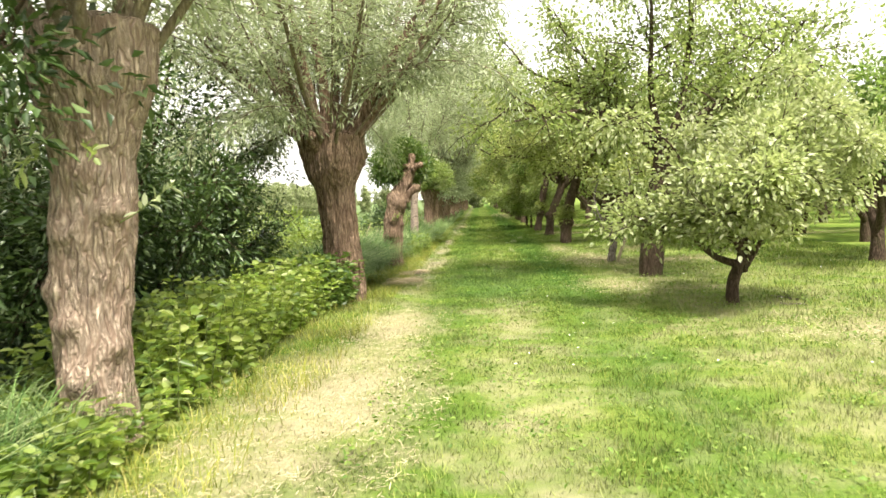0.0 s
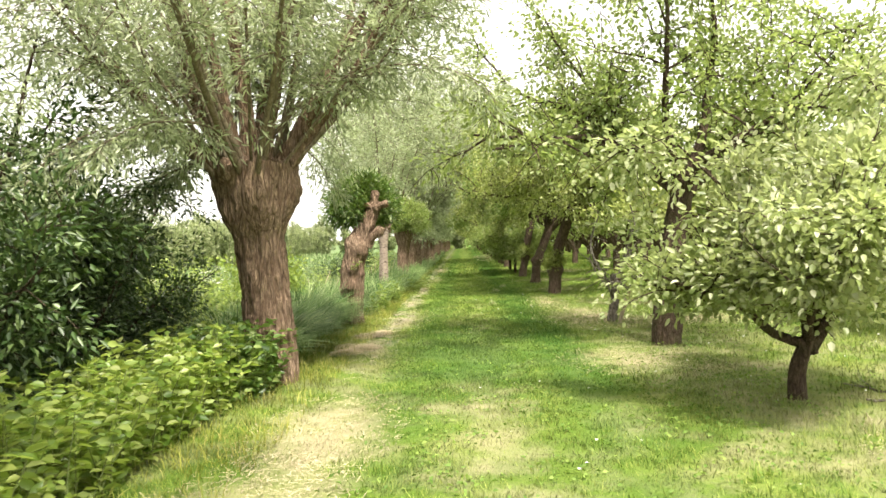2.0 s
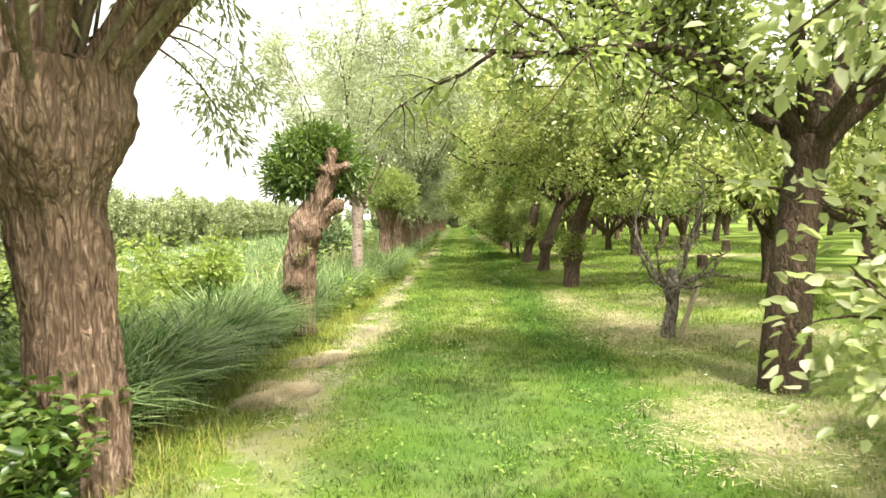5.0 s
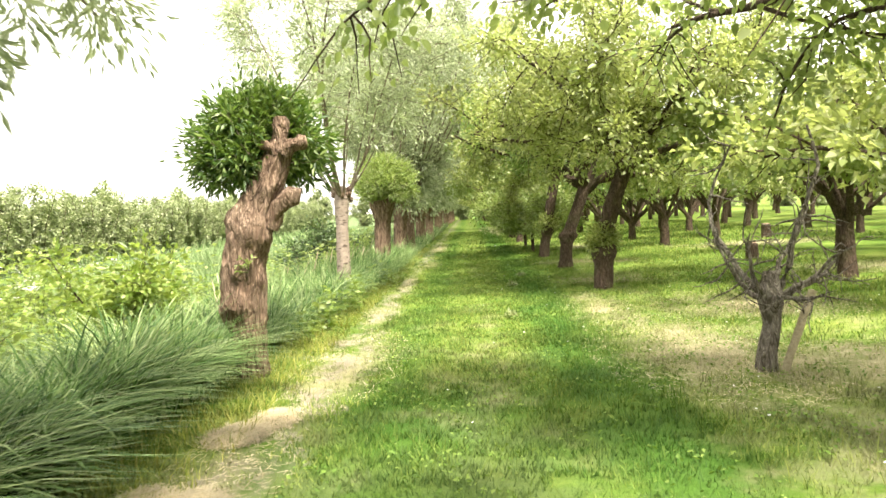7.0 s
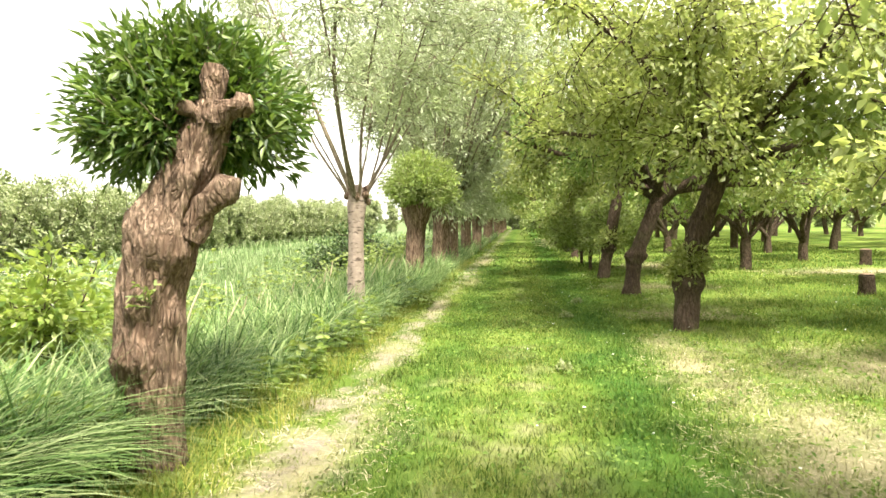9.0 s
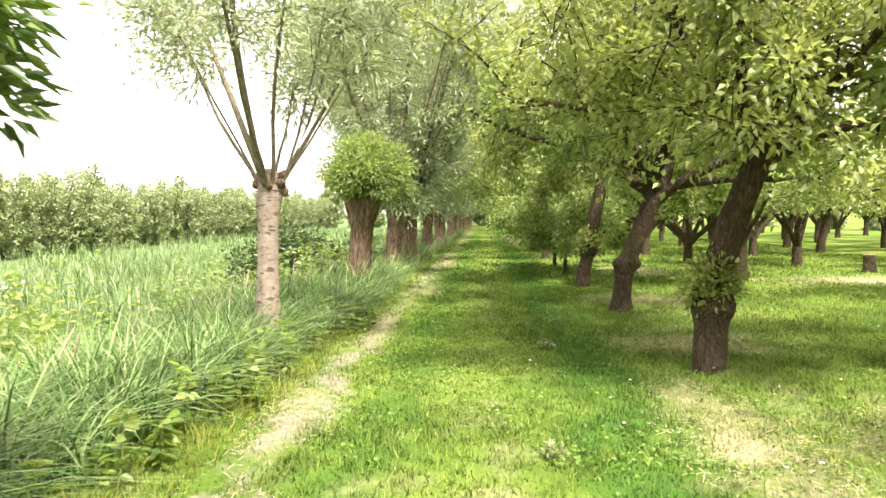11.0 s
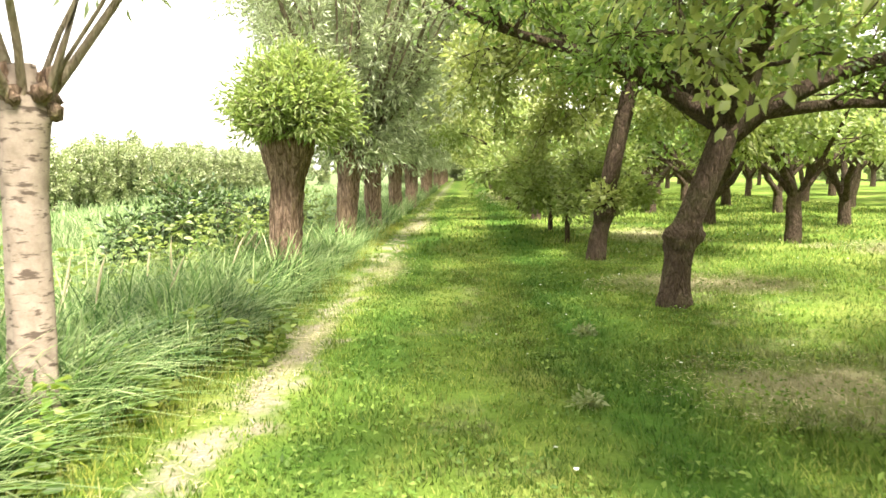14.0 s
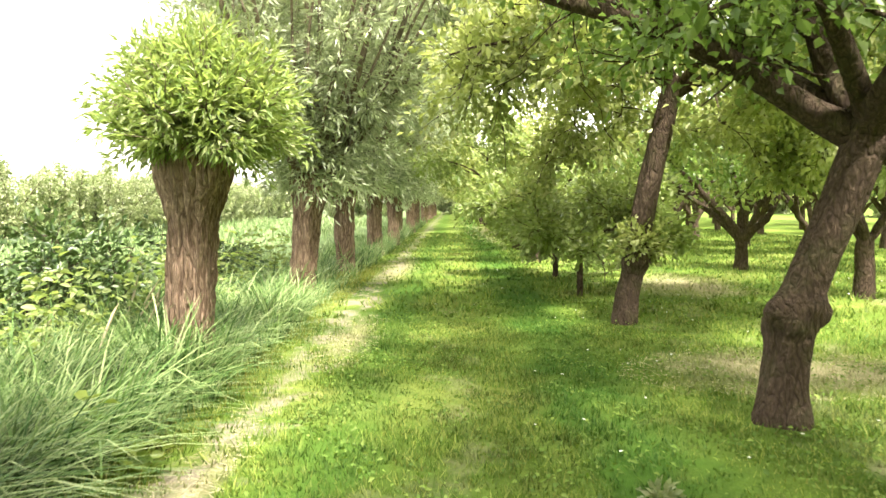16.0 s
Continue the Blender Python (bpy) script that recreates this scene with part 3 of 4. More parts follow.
# ---- ground ----
def rise_at(x, y):
    """Gentle unevenness of the ground; the ditch lies beyond the willows."""
    x, y = np.asarray(x, float), np.asarray(y, float)
    z = 0.018 * np.sin(x * 2.1 + y * 0.7) * np.cos(y * 1.3 - x * 0.4)
    ditch = np.exp(-((x + 4.6) / 1.0) ** 2) * -0.55
    field = -0.25 / (1 + np.exp(np.clip((x + 5.2) * 2.5, -40, 40)))
    return z * (np.abs(x) < 30) + ditch + field


gx = np.concatenate([[-3000, -800, -250, -90, -45], np.arange(-28, -7, 1.5), np.arange(-7, 9, 0.2), np.arange(9, 40, 1.5), [60, 120, 300, 900, 3000]])
gy = np.concatenate([[-3000, -600, -120, -30], np.arange(-10, 1, 1.0), np.arange(1, 45, 0.25), np.arange(45, 130, 2.0), [160, 260, 600, 1500, 4000]])
X, Y = np.meshgrid(gx, gy, indexing="ij")
gv = np.stack([X, Y, rise_at(X, Y)], -1).reshape(-1, 3)
I, J = np.meshgrid(np.arange(len(gx) - 1), np.arange(len(gy) - 1), indexing="ij")
k0 = (I * len(gy) + J).ravel()
gf = np.stack([k0, k0 + len(gy), k0 + len(gy) + 1, k0 + 1], -1)
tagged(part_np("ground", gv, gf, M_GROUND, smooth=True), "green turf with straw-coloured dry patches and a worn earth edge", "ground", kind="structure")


def dryness(x, y):
    d = np.full(x.shape, -9.0)
    for sx, sy, rx, ry in STRAW:
        d = np.maximum(d, ((1.2 if sy < 11 else 0.9) if sx < 0 else 0.92) - np.sqrt(((x - sx) / rx) ** 2 + ((y - sy) / ry) ** 2))
    return np.clip(d, 0, 1)


def blade_strips(rng, at, height, width, bend, segs, yaw=None):
    """Arching grass blades as ribbons."""
    n = len(at)
    yaw = rng.uniform(0, 2 * np.pi, n) if yaw is None else yaw
    way = np.stack([np.cos(yaw), np.sin(yaw), np.zeros(n)], -1)
    side = np.stack([-np.sin(yaw), np.cos(yaw), np.zeros(n)], -1)
    rows = []
    for s in range(segs + 1):
        t = s / segs
        c = at + way * (height * bend * t ** 1.8)[:, None]
        c[:, 2] += height * (t - 0.42 * np.minimum(bend, 1.6) * t ** 2.4)
        w = (width * (1 - t) ** 0.6 * 0.5 + 0.0004)[:, None]
        rows.append(np.stack([c - side * w, c + side * w], 1))
    v = np.stack(rows, 1).reshape(n, -1, 3)
    base = np.arange(n)[:, None] * (segs + 1) * 2
    f = np.concatenate([base + [[2 * s, 2 * s + 1, 2 * s + 3, 2 * s + 2]] for s in range(segs)])
    return v.reshape(-1, 3), f


def lawn(name, x0, x1, y0, y1, count, tall, wide, seed, label):
    rng = np.random.default_rng(seed)
    x, y = rng.uniform(x0, x1, count), rng.uniform(y0, y1, count)
    bare = np.exp(-((x + 1.12 + 0.12 * np.sin(y * 1.7) + 0.07 * np.sin(y * 6.1)) / 0.18) ** 2) * (y > 10)
    lush = 0.5 + 0.5 * np.sin(x * 1.9 + np.sin(y * 0.8) * 2) * np.cos(y * 1.1 + x)
    d = dryness(x, y)
    clump = np.sin(x * 9.1 + 2.0 * np.sin(y * 5.3)) * np.sin(y * 8.3 + 2.0 * np.sin(x * 4.7)) + 0.6 * np.sin(x * 21 + y * 3) * np.sin(y * 19 - x * 4)
    keep = (rng.random(count) < 0.62 + 0.5 * clump) & (rng.random(count) > bare * 0.8) & (rng.random(count) > d * 0.45) & (x > -2.3)
    x, y, d, lush = x[keep], y[keep], d[keep], lush[keep]
    n = len(x)
    at = np.stack([x, y, rise_at(x, y) - 0.004], -1)
    h = tall * rng.uniform(0.4, 1.25, n) * (0.6 + 0.8 * lush) * (1 - 0.35 * d)
    yaw = rng.uniform(0, 2 * np.pi, n)
    lean = h * rng.uniform(0.2, 1.3, n) * (1 + 0.8 * d)
    side = np.stack([-np.sin(yaw), np.cos(yaw), np.zeros(n)], -1) * (wide * rng.uniform(0.6, 1.3, n))[:, None]
    tip = at + np.stack([np.cos(yaw) * lean, np.sin(yaw) * lean, h], -1)
    v = np.stack([at - side, at + side, tip], 1)
    f = np.arange(n)[:, None] * 3 + [[0, 1, 2]]
    return tagged(part_np(name, v, f, M_LAWN), label, "grass", kind="stuff")


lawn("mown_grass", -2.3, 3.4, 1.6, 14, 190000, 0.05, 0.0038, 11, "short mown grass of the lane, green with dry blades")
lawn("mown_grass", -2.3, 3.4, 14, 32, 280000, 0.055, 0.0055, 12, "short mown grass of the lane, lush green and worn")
lawn("orchard_grass", 3.4, 9, 4, 32, 110000, 0.07, 0.007, 13, "uneven orchard grass under the apple trees")
lawn("orchard_grass", -1.7, 14, 32, 60, 80000, 0.08, 0.016, 14, "orchard grass farther along the lane")


# ---- bank, meadow and hedge on the ditch side ----
def tall_grass(name, count, seed, xs, ys, tall, wide, mat, label, bend=(0.35, 1.1), clump=0.35, segs=5, wind=None, each=28, bank=False):
    rng = np.random.default_rng(seed)
    centres = np.stack([rng.uniform(*xs, count // each), rng.uniform(*ys, count // each)], -1)
    c = centres[rng.integers(0, len(centres), count)]
    xy = c + rng.normal(size=(count, 2)) * clump * 0.5
    size = 0.75 + 0.5 * np.sin(c[:, 0] * 7.3 + c[:, 1] * 3.1) ** 2
    ok = (xy[:, 0] > xs[0]) & (xy[:, 0] < xs[1])
    if bank:
        ok &= xy[:, 0] < np.clip(-2.3 + 0.055 * (xy[:, 1] - 15), -2.3, -1.55)
    xy, c, size = xy[ok], c[ok], size[ok]
    n = len(xy)
    at = np.stack([xy[:, 0], xy[:, 1], rise_at(xy[:, 0], xy[:, 1]) - 0.01], -1)
    out = np.arctan2(xy[:, 1] - c[:, 1], xy[:, 0] - c[:, 0]) + rng.normal(size=n) * 0.6
    if wind is not None:
        out = np.where(rng.random(n) < 0.25, wind + rng.normal(size=n) * 0.5, out)
    v, f = blade_strips(rng, at, tall * size * rng.uniform(0.55, 1.2, n), wide * rng.uniform(0.6, 1.3, n), rng.uniform(*bend, n), segs, out)
    return tagged(part_np(name, v, f, mat, smooth=True), label, "tall grass", kind="stuff")


tall_grass("bank_grass", 36000, 21, (-3.6, -1.5), (11.8, 32), 0.76, 0.019, M_TALL, "tall blue-green grass arching over the bank", (0.3, 1.5), 0.30, wind=0.2, segs=4, each=70, bank=True)
tall_grass("bank_grass", 9000, 29, (-3.3, -2.1), (11.5, 17), 0.85, 0.030, M_TALL, "thick arching tussocks of tall grass by the ditch", (0.4, 1.4), 0.26, wind=0.2, segs=5, each=60, bank=True)
tall_grass("bank_grass", 9000, 22, (-3.4, -1.6), (32, 75), 0.72, 0.022, M_TALL, "tall grass on the bank farther along", (0.5, 1.4), wind=0.3, segs=4)
tall_grass("bank_grass", 2600, 23, (-4.2, -2.4), (2.5, 4.6), 0.7, 0.012, M_TALL, "tall grass beside the nettles", (0.5, 1.4), segs=4)
tall_grass("verge_grass", 15000, 26, (-2.25, -1.35), (3, 40), 0.17, 0.006, M_VERGE, "yellowish rough grass edging the bank", (0.3, 1.2), segs=3)
tall_grass("meadow_grass", 20000, 24, (-13, -3.4), (13, 48), 0.62, 0.017, M_MEADOW, "unmown meadow grass beyond the ditch", (0.2, 0.8), 0.6, 4)
tall_grass("meadow_grass", 10000, 25, (-24, -6), (24, 100), 0.6, 0.05, M_MEADOW, "meadow grass reaching to the young orchard", (0.2, 0.7), 1.2, 3)


tall_grass("tufted_grass", 16000, 27, (1.2, 7.0), (4, 33), 0.15, 0.006, M_LAWN, "longer tufts of orchard grass left by the mower", (0.3, 1.1), 0.3, 2)
tall_grass("tufted_grass", 5000, 28, (-0.9, 1.4), (4, 33), 0.09, 0.006, M_LAWN, "small lush tufts in the mown lane", (0.3, 1.1), 0.25, 2)


def nettle_bed(seed, count, spots, label, tall=0.75, mat=None):
    rng = np.random.default_rng(seed)
    stems, at, way = Shape(), [], []
    for _ in range(count):
        x, y = spots(rng)
        h = tall * rng.uniform(0.4, 1.3)
        base = np.array((x, y, float(rise_at(x, y)) - 0.02))
        p = limb_path(rng, base, (rng.normal() * 0.18 + 0.1, rng.normal() * 0.18, 1), h, 7, 0.06)
        stems.tube(p, np.linspace(0.006, 0.002, 8), 4)
        a = rng.uniform(0, 6.28)
        for k in range(1, 8):
            for s in (0, math.pi):
                ang = a + k * math.pi / 2 + s
                at.append(p[k] if k < 8 else p[-1])
                way.append((math.cos(ang), math.sin(ang), rng.uniform(-0.35, 0.45)))
                if rng.random() < 0.6:
                    at.append(p[k] + rng.normal(size=3) * 0.03)
                    way.append((math.cos(ang + 1.2), math.sin(ang + 1.2), rng.uniform(-0.2, 0.6)))
    bed = new("nettle_bed")
    stems.part("stem_growth", M_STEM, bed, kind="stuff")
    v, f = leaf_quads(rng, np.array(at), np.array(way), 0.098, 0.054, 1.1)
    part_np("leaves", v, f, mat or M_NETTLE, bed, kind="stuff")
    return tagged(bed, label, "nettles", kind="stuff")


nettle_bed(31, 620, lambda r: (-3.75 + 1.6 * r.random() ** 0.8, r.uniform(5.1, 11.0)), "dense bed of leafy green nettles along the dry verge", 0.66)
nettle_bed(36, 90, lambda r: (r.uniform(-3.6, -2.1), r.uniform(3.2, 4.7)), "low leafy weeds in front of a willow trunk", 0.34)
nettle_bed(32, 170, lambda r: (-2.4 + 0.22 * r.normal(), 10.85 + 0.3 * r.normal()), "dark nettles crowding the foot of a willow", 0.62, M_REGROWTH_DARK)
nettle_bed(33, 60, lambda r: (-2.75 + 0.25 * r.normal(), 16.9 + 0.4 * r.normal()), "leafy weeds round the foot of a leaning willow", 0.5)
nettle_bed(34, 620, lambda r: (r.uniform(-9.5, -4.2), r.uniform(14, 26)), "tall green weeds in the ditch", 1.25)
nettle_bed(37, 260, lambda r: (r.uniform(-5.6, -2.7), r.uniform(27, 37)), "leafy weeds behind the willow trunks", 1.0, M_REGROWTH)
nettle_bed(35, 60, lambda r: (-1.85 + 0.2 * r.normal(), r.uniform(18.5, 27)), "low weeds on the bank edge", 0.4)


def shrub(x, y, seed, height, radius, count, mat, label, leaf=(0.10, 0.05), stems=9, name="shrub", fine_wood=True, per=6):
    rng = np.random.default_rng(seed)
    bush = new(name)
    wood, nodes, ways = Shape(), [], []
    for i in range(stems):
        a = i * 2.4 + rng.uniform(-0.4, 0.4)
        o = rng.uniform(0.1, 1.0)
        p = limb_path(rng, (0, 0, -0.05), (math.cos(a) * o * radius / height * 1.4, math.sin(a) * o * radius / height * 1.4, 1), height * rng.uniform(0.75, 1.05), 9, 0.1)
        wood.tube(p, np.linspace(0.035, 0.008, 10) * height / 3, 5)
        for _ in range(count // stems):
            q, h = along(p, rng.uniform(0.12, 1.0))
            d = unit(rng.normal(size=3) + h * 0.3)
            tw = limb_path(rng, q, d, rng.uniform(0.25, 0.8) * radius * 0.8, 5, 0.2, -0.03)
            if fine_wood:
                wood.tube(tw, np.linspace(0.008, 0.002, 6), 3)
            nodes.append(tw[1:]), ways.append(np.repeat(unit(tw[-1] - tw[0])[None], 5, 0))
    wood.part("stem_growth", M_BARK_APPLE, bush)
    at, way = scatter_leaves(rng, np.concatenate(nodes), np.concatenate(ways), per, 0.1, 0.1)
    v, f = leaf_quads(rng, at, way, leaf[0], leaf[1], 0.8, False)
    part_np("crown", v, f, mat, bush, kind="stuff")
    bush.location = (x, y, float(rise_at(x, y)))
    return tagged(bush, label, "shrub")


thicket = shrub(-4.9, 7.2, 41, 3.7, 1.4, 340, M_SHRUB, "dark dense hedgerow shrub beyond the ditch", (0.095, 0.04), per=13)
for i, (x, y, turn, s) in enumerate([(-4.7, 9.4, 40, 1.0), (-4.5, 11.2, 130, 0.85), (-4.5, 12.9, 220, 0.6), (-5.6, 11.9, 10, 0.8), (-5.3, 4.8, 300, 1.2), (-7.2, 9.4, 70, 1.35), (-7.4, 13.0, 160, 0.9)]):
    copy_thing(thicket, pose(x, y, -0.35, 0, 0, turn) @ Matrix.Scale(s, 4))
osier = shrub(-5.3, 10.4, 42, 4.6, 1.5, 260, M_WILLOW, "tall grey-green willow shrub rising over the thicket", (0.12, 0.03), per=8)
copy_thing(osier, pose(-6.2, 7.4, -0.35, 0, 0, 140) @ Matrix.Scale(1.1, 4))
shrub(-3.95, 19.0, 43, 1.9, 0.55, 110, M_NETTLE, "small bright green sapling in the weeds", (0.10, 0.055), 4, "sapling")
shrub(-4.0, 30.5, 44, 1.75, 1.2, 190, M_SHRUB, "low dark green bush beside the ditch", (0.10, 0.05), 8)
shrub(-4.6, 36.0, 45, 1.9, 1.2, 130, M_SHRUB, "dark green bush on the ditch side behind willows", (0.12, 0.06), 8)
low_bush = shrub(-6.0, 17.6, 46, 1.1, 0.9, 90, M_REGROWTH, "low bright green bush in the weeds", (0.12, 0.065), 7)
for x, y, turn in ((-7.6, 19.4, 80), (-5.2, 22.4, 190), (-9.4, 21.6, 250), (-8.4, 24.8, 20), (-3.9, 14.2, 110), (-4.4, 15.8, 15)):
    copy_thing(low_bush, pose(x, y, -0.3, 0, 0, turn))

# young orchard across the meadow
spindle = shrub(-20, 20, 48, 4.2, 0.85, 75, M_SPINDLE, "slender young orchard tree in a far row", (0.17, 0.10), 3, "spindle_tree", False, 8)
rng = np.random.default_rng(5)
spindle["group"] = "young orchard rows across the meadow"
for row, x in enumerate((-20.0, -23.5)):
    for y in np.arange(14 + row * 6, 108, 1.7 + 0.5 * row):
        copy_thing(spindle, pose(x + rng.normal() * 0.15, y + rng.normal() * 0.2, -0.27, 0, 0, rng.uniform(0, 360)) @ Matrix.Scale(rng.uniform(0.88, 1.1), 4))

# tree line that closes the view beyond the meadow and the orchard
hedge = shrub(-28, 113, 49, 4.2, 2.2, 72, M_SPINDLE, "tall bushy hedge tree in the distance", (0.34, 0.2), 6, "hedge_tree", False, 9)
hedge["group"] = "distant hedge"
for i, (x, y) in enumerate([(-24.5 + 3.4 * k, 113 + (k * 7) % 4) for k in range(17)] + [(31 + (k * 5) % 3, 18 + 5.5 * k) for k in range(18)] + [(-31.5, 20 + 6 * k) for k in range(16)]):
    copy_thing(hedge, pose(x, y, -0.05 if x > -5 else -0.25, 0, 0, 53 * i) @ Matrix.Scale(1.0 + 0.2 * math.sin(i * 1.9), 4))

# ---- willows ----
first_willow = pollard_willow(-2.61, 4.85, 51, 2.62, 0.232, 0.46, (0.13, 0.05), "poles", bark=M_BARK_PALE, label="thick pale-barked pollard willow with overhanging leafy shoots", burls=((0.78, -1.75, 0.08, 0.075), (0.62, -0.7, 0.10, 0.06), (1.5, -0.75, 0.07, 0.07), (1.38, -1.8, 0.09, 0.075), (0.42, -1.5, 0.08, 0.07), (1.0, -2.4, 0.09, 0.05), (1.75, -1.3, 0.10, 0.05)),
               pole_count=17, pole_length=3.2, fan=0.8, low=0.16, dense=1.4, arms=5, arm_turn=-0.15, per=10)
pollard_willow(-2.08, 11.35, 52, 2.42, 0.245, 0.56, (-0.14, 0.0), "poles", "stout pollard willow with many tall poles and silvery leaves", pole_count=26, pole_length=4.6, pole_radius=0.03, fan=1.1, low=0.27, dense=1.4, arms=6, per=10,
               thick=((-1.4, 0.06, 4.6, 0.095), (0.1, 0.62, 4.4, 0.085), (-0.5, 0.42, 4.2, 0.06), (3.0, 0.55, 4.4, 0.09), (3.5, 0.85, 3.8, 0.06), (1.6, 0.35, 4.6, 0.08), (0.6, 0.8, 4.2, 0.055), (4.2, 0.4, 4.2, 0.07), (-0.2, 0.95, 4.6, 0.05), (0.9, 0.9, 4.8, 0.05)),
               sprays=((-1.45, 12.5, 2.25), (-1.6, 13.9, 2.85), (-1.75, 14.2, 2.75), (-1.95, 13.7, 2.8)),
               burls=((2.0, -1.3, 0.25, 0.07), (1.9, -2.6, 0.2, 0.06), (2.1, 0.2, 0.2, 0.07)), hanging=((0.3, 1.0, 3.8), (-0.3, 0.95, 3.4), (2.6, 0.6, 2.8), (3.0, 0.4, 2.4), (3.4, 0.55, 3.0), (3.9, 0.6, 2.8), (4.4, 0.7, 2.4), (2.9, 0.9, 3.4)))
leaning = pollard_willow(-1.96, 17.3, 53, 2.25, 0.195, 0.30, (0.44, 0.02), "ball", "leaning gnarled pollard willow with a round dark green tuft", path=[(0, 0, -0.1), (-0.02, 0, 0.25), (-0.05, 0, 0.65), (-0.02, 0, 1.1), (0.1, 0, 1.55), (0.28, 0.01, 1.95), (0.44, 0.02, 2.33)], profile=[0.18, 0.15, 0.195, 0.20, 0.195, 0.14, 0.085],
                         burls=((1.45, -1.4, 0.12, 0.06), (1.35, -0.6, 0.10, 0.06), (0.72, -1.7, 0.13, 0.08), (0.62, -2.6, 0.12, 0.03), (1.05, -1.5, 0.08, 0.05), (1.6, -2.8, 0.15, 0.06), (0.95, -0.5, 0.09, 0.04), (1.85, -1.2, 0.09, 0.04)), pole_length=0.44, tuft=(-0.28, 0.26, 0.05), dense=2.0, leaf=(0.11, 0.032), open_side=-0.9, lit=M_REGROWTH_DARK)
rng = np.random.default_rng(9)
stub(rng, leaning, (0.42, -0.02, 2.2), (0.12, -0.1, 1), 0.36, 0.07, M_BARK_WILLOW)
stub(rng, leaning, (0.46, -0.04, 2.22), (0.9, -0.3, 0.6), 0.26, 0.06, M_BARK_WILLOW)
stub(rng, leaning, (0.38, -0.06, 2.24), (-0.8, -0.5, 0.6), 0.16, 0.045, M_BARK_WILLOW)
stub(rng, leaning, (0.24, -0.03, 1.52), (0.7, -0.12, 0.8), 0.5, 0.085, M_BARK_WILLOW, False)


def leafy_shoot(rng, parent, at, way, length, leaves, size, mat):
    """A thin shoot with single leaves, growing straight out of a trunk."""
    p = limb_path(rng, at, way, length, 8, 0.08, 0.03)
    s = Shape()
    s.tube(p, np.linspace(0.006, 0.002, 9), 5)
    shoot = s.part("leafy_shoot", M_STEM, parent)
    pts = np.array([along(p, u)[0] for u in np.linspace(0.35, 1, leaves)])
    ways = unit(np.repeat(unit(p[-1] - p[0])[None], leaves, 0) + rng.normal(size=(leaves, 3)) * 0.7)
    v, f = leaf_quads(rng, pts, ways, size, size * 0.3)
    part_np("foliage", v, f, mat, shoot, kind="stuff")


leafy_shoot(rng, first_willow, (0.28, -0.12, 1.42), (1, -0.25, 0.4), 0.5, 12, 0.11, M_WILLOW)
leafy_shoot(rng, first_willow, (0.18, -0.3, 1.95), (0.5, -0.6, -0.5), 0.4, 12, 0.10, M_REGROWTH)
leafy_shoot(rng, first_willow, (0.0, -0.3, 2.0), (-0.1, -0.7, -0.4), 0.4, 12, 0.10, M_REGROWTH)
for k in range(6):
    leafy_shoot(rng, leaning, (0.08, -0.22, 1.05 + 0.02 * k), (rng.normal() * 0.6, -0.8, 0.3), 0.12, 5, 0.06, M_REGROWTH)
young = pollard_willow(-2.08, 23.65, 54, 2.0, 0.12, 0.17, (0.06, 0), "young", "slim young willow with pale trunk and spreading bare poles", bark=M_BARK_YOUNG, pole_count=11, pole_length=4.6, pole_radius=0.023, sides=32, rows=50, dense=2.1, arms=5, per=9, leaf_scale=1.2,
               fan=0.85, low=0.34, burls=((1.9, -1.5, 0.07, 0.03), (1.85, 0.1, 0.07, 0.03), (1.2, -1.2, 0.05, 0.015), (0.9, -2.0, 0.05, 0.015)))
for k in range(9):
    a = k * 2.4
    stub(rng, young, (0.06 + 0.05 * math.cos(a), 0.05 * math.sin(a), 1.80 + 0.022 * k), (math.cos(a), math.sin(a), 0.7), 0.17, 0.045, M_BARK_WILLOW, False)
pollard_willow(-1.98, 29.1, 55, 1.95, 0.185, 0.40, (0.10, 0), "ball", "pollard willow with a round yellow-green mop of regrowth", pole_length=0.54, dense=2.2, tuft=(0.08, 0, 0.28), arms=5, lowest_shoot=-0.6, leaf=(0.10, 0.027))
pollard_willow(-2.05, 34.2, 56, 2.0, 0.185, 0.38, (0.2, 0), "poles", "pollard willow with a tall silvery crown of poles", sides=48, rows=60, pole_count=36, pole_length=7.2, leaf_scale=1.45, dense=1.9, fan=0.85, low=0.0, arms=5, per=10)
far_willow = pollard_willow(-2.05, 39.0, 57, 2.0, 0.20, 0.36, (0.0, 0), "poles", "tall-crowned pollard willow farther along the bank", sides=24, rows=24, pole_count=28, pole_length=8.0, leaf_scale=2.2, dense=1.6, fan=0.7, low=0.0, arms=4, per=7, fine_wood=False)
for i, y in enumerate(np.arange(44.2, 112, 5.4)):
    copy_thing(far_willow, pose(-1.95 + 0.15 * math.sin(i * 2.3), y, 0, 0, 0, 67 * i + 20) @ Matrix.Scale(1.0 + 0.07 * math.cos(i * 1.7), 4))

# ---- orchard ----
apple_tree(3.23, 9.8, 61, [(0, 0, 0), (-0.02, 0, 0.2), (0.03, 0, 0.4), (0.13, 0, 0.6)], 0.07, 0.085, limbs=8, spread=1.6, top=3.6, leaf=(0.074, 0.041), per=15, twigs_each=7,
           secondary=8, leaf_mat=M_APPLE_GREY, label="small spreading apple tree with low pale leafy boughs", limb_r=0.55, droop=0.2, lowest=0.92, sag=0.02,
           ways_out=[(0.2, 0.8, 1.25), (1.3, 0.9, 1.3), (3.0, 0.5, 1.05), (4.2, 0.75, 1.15), (5.3, 0.95, 1.25), (2.3, 1.1, 1.45), (0.9, 1.25, 1.6), (3.7, 1.05, 1.4)])
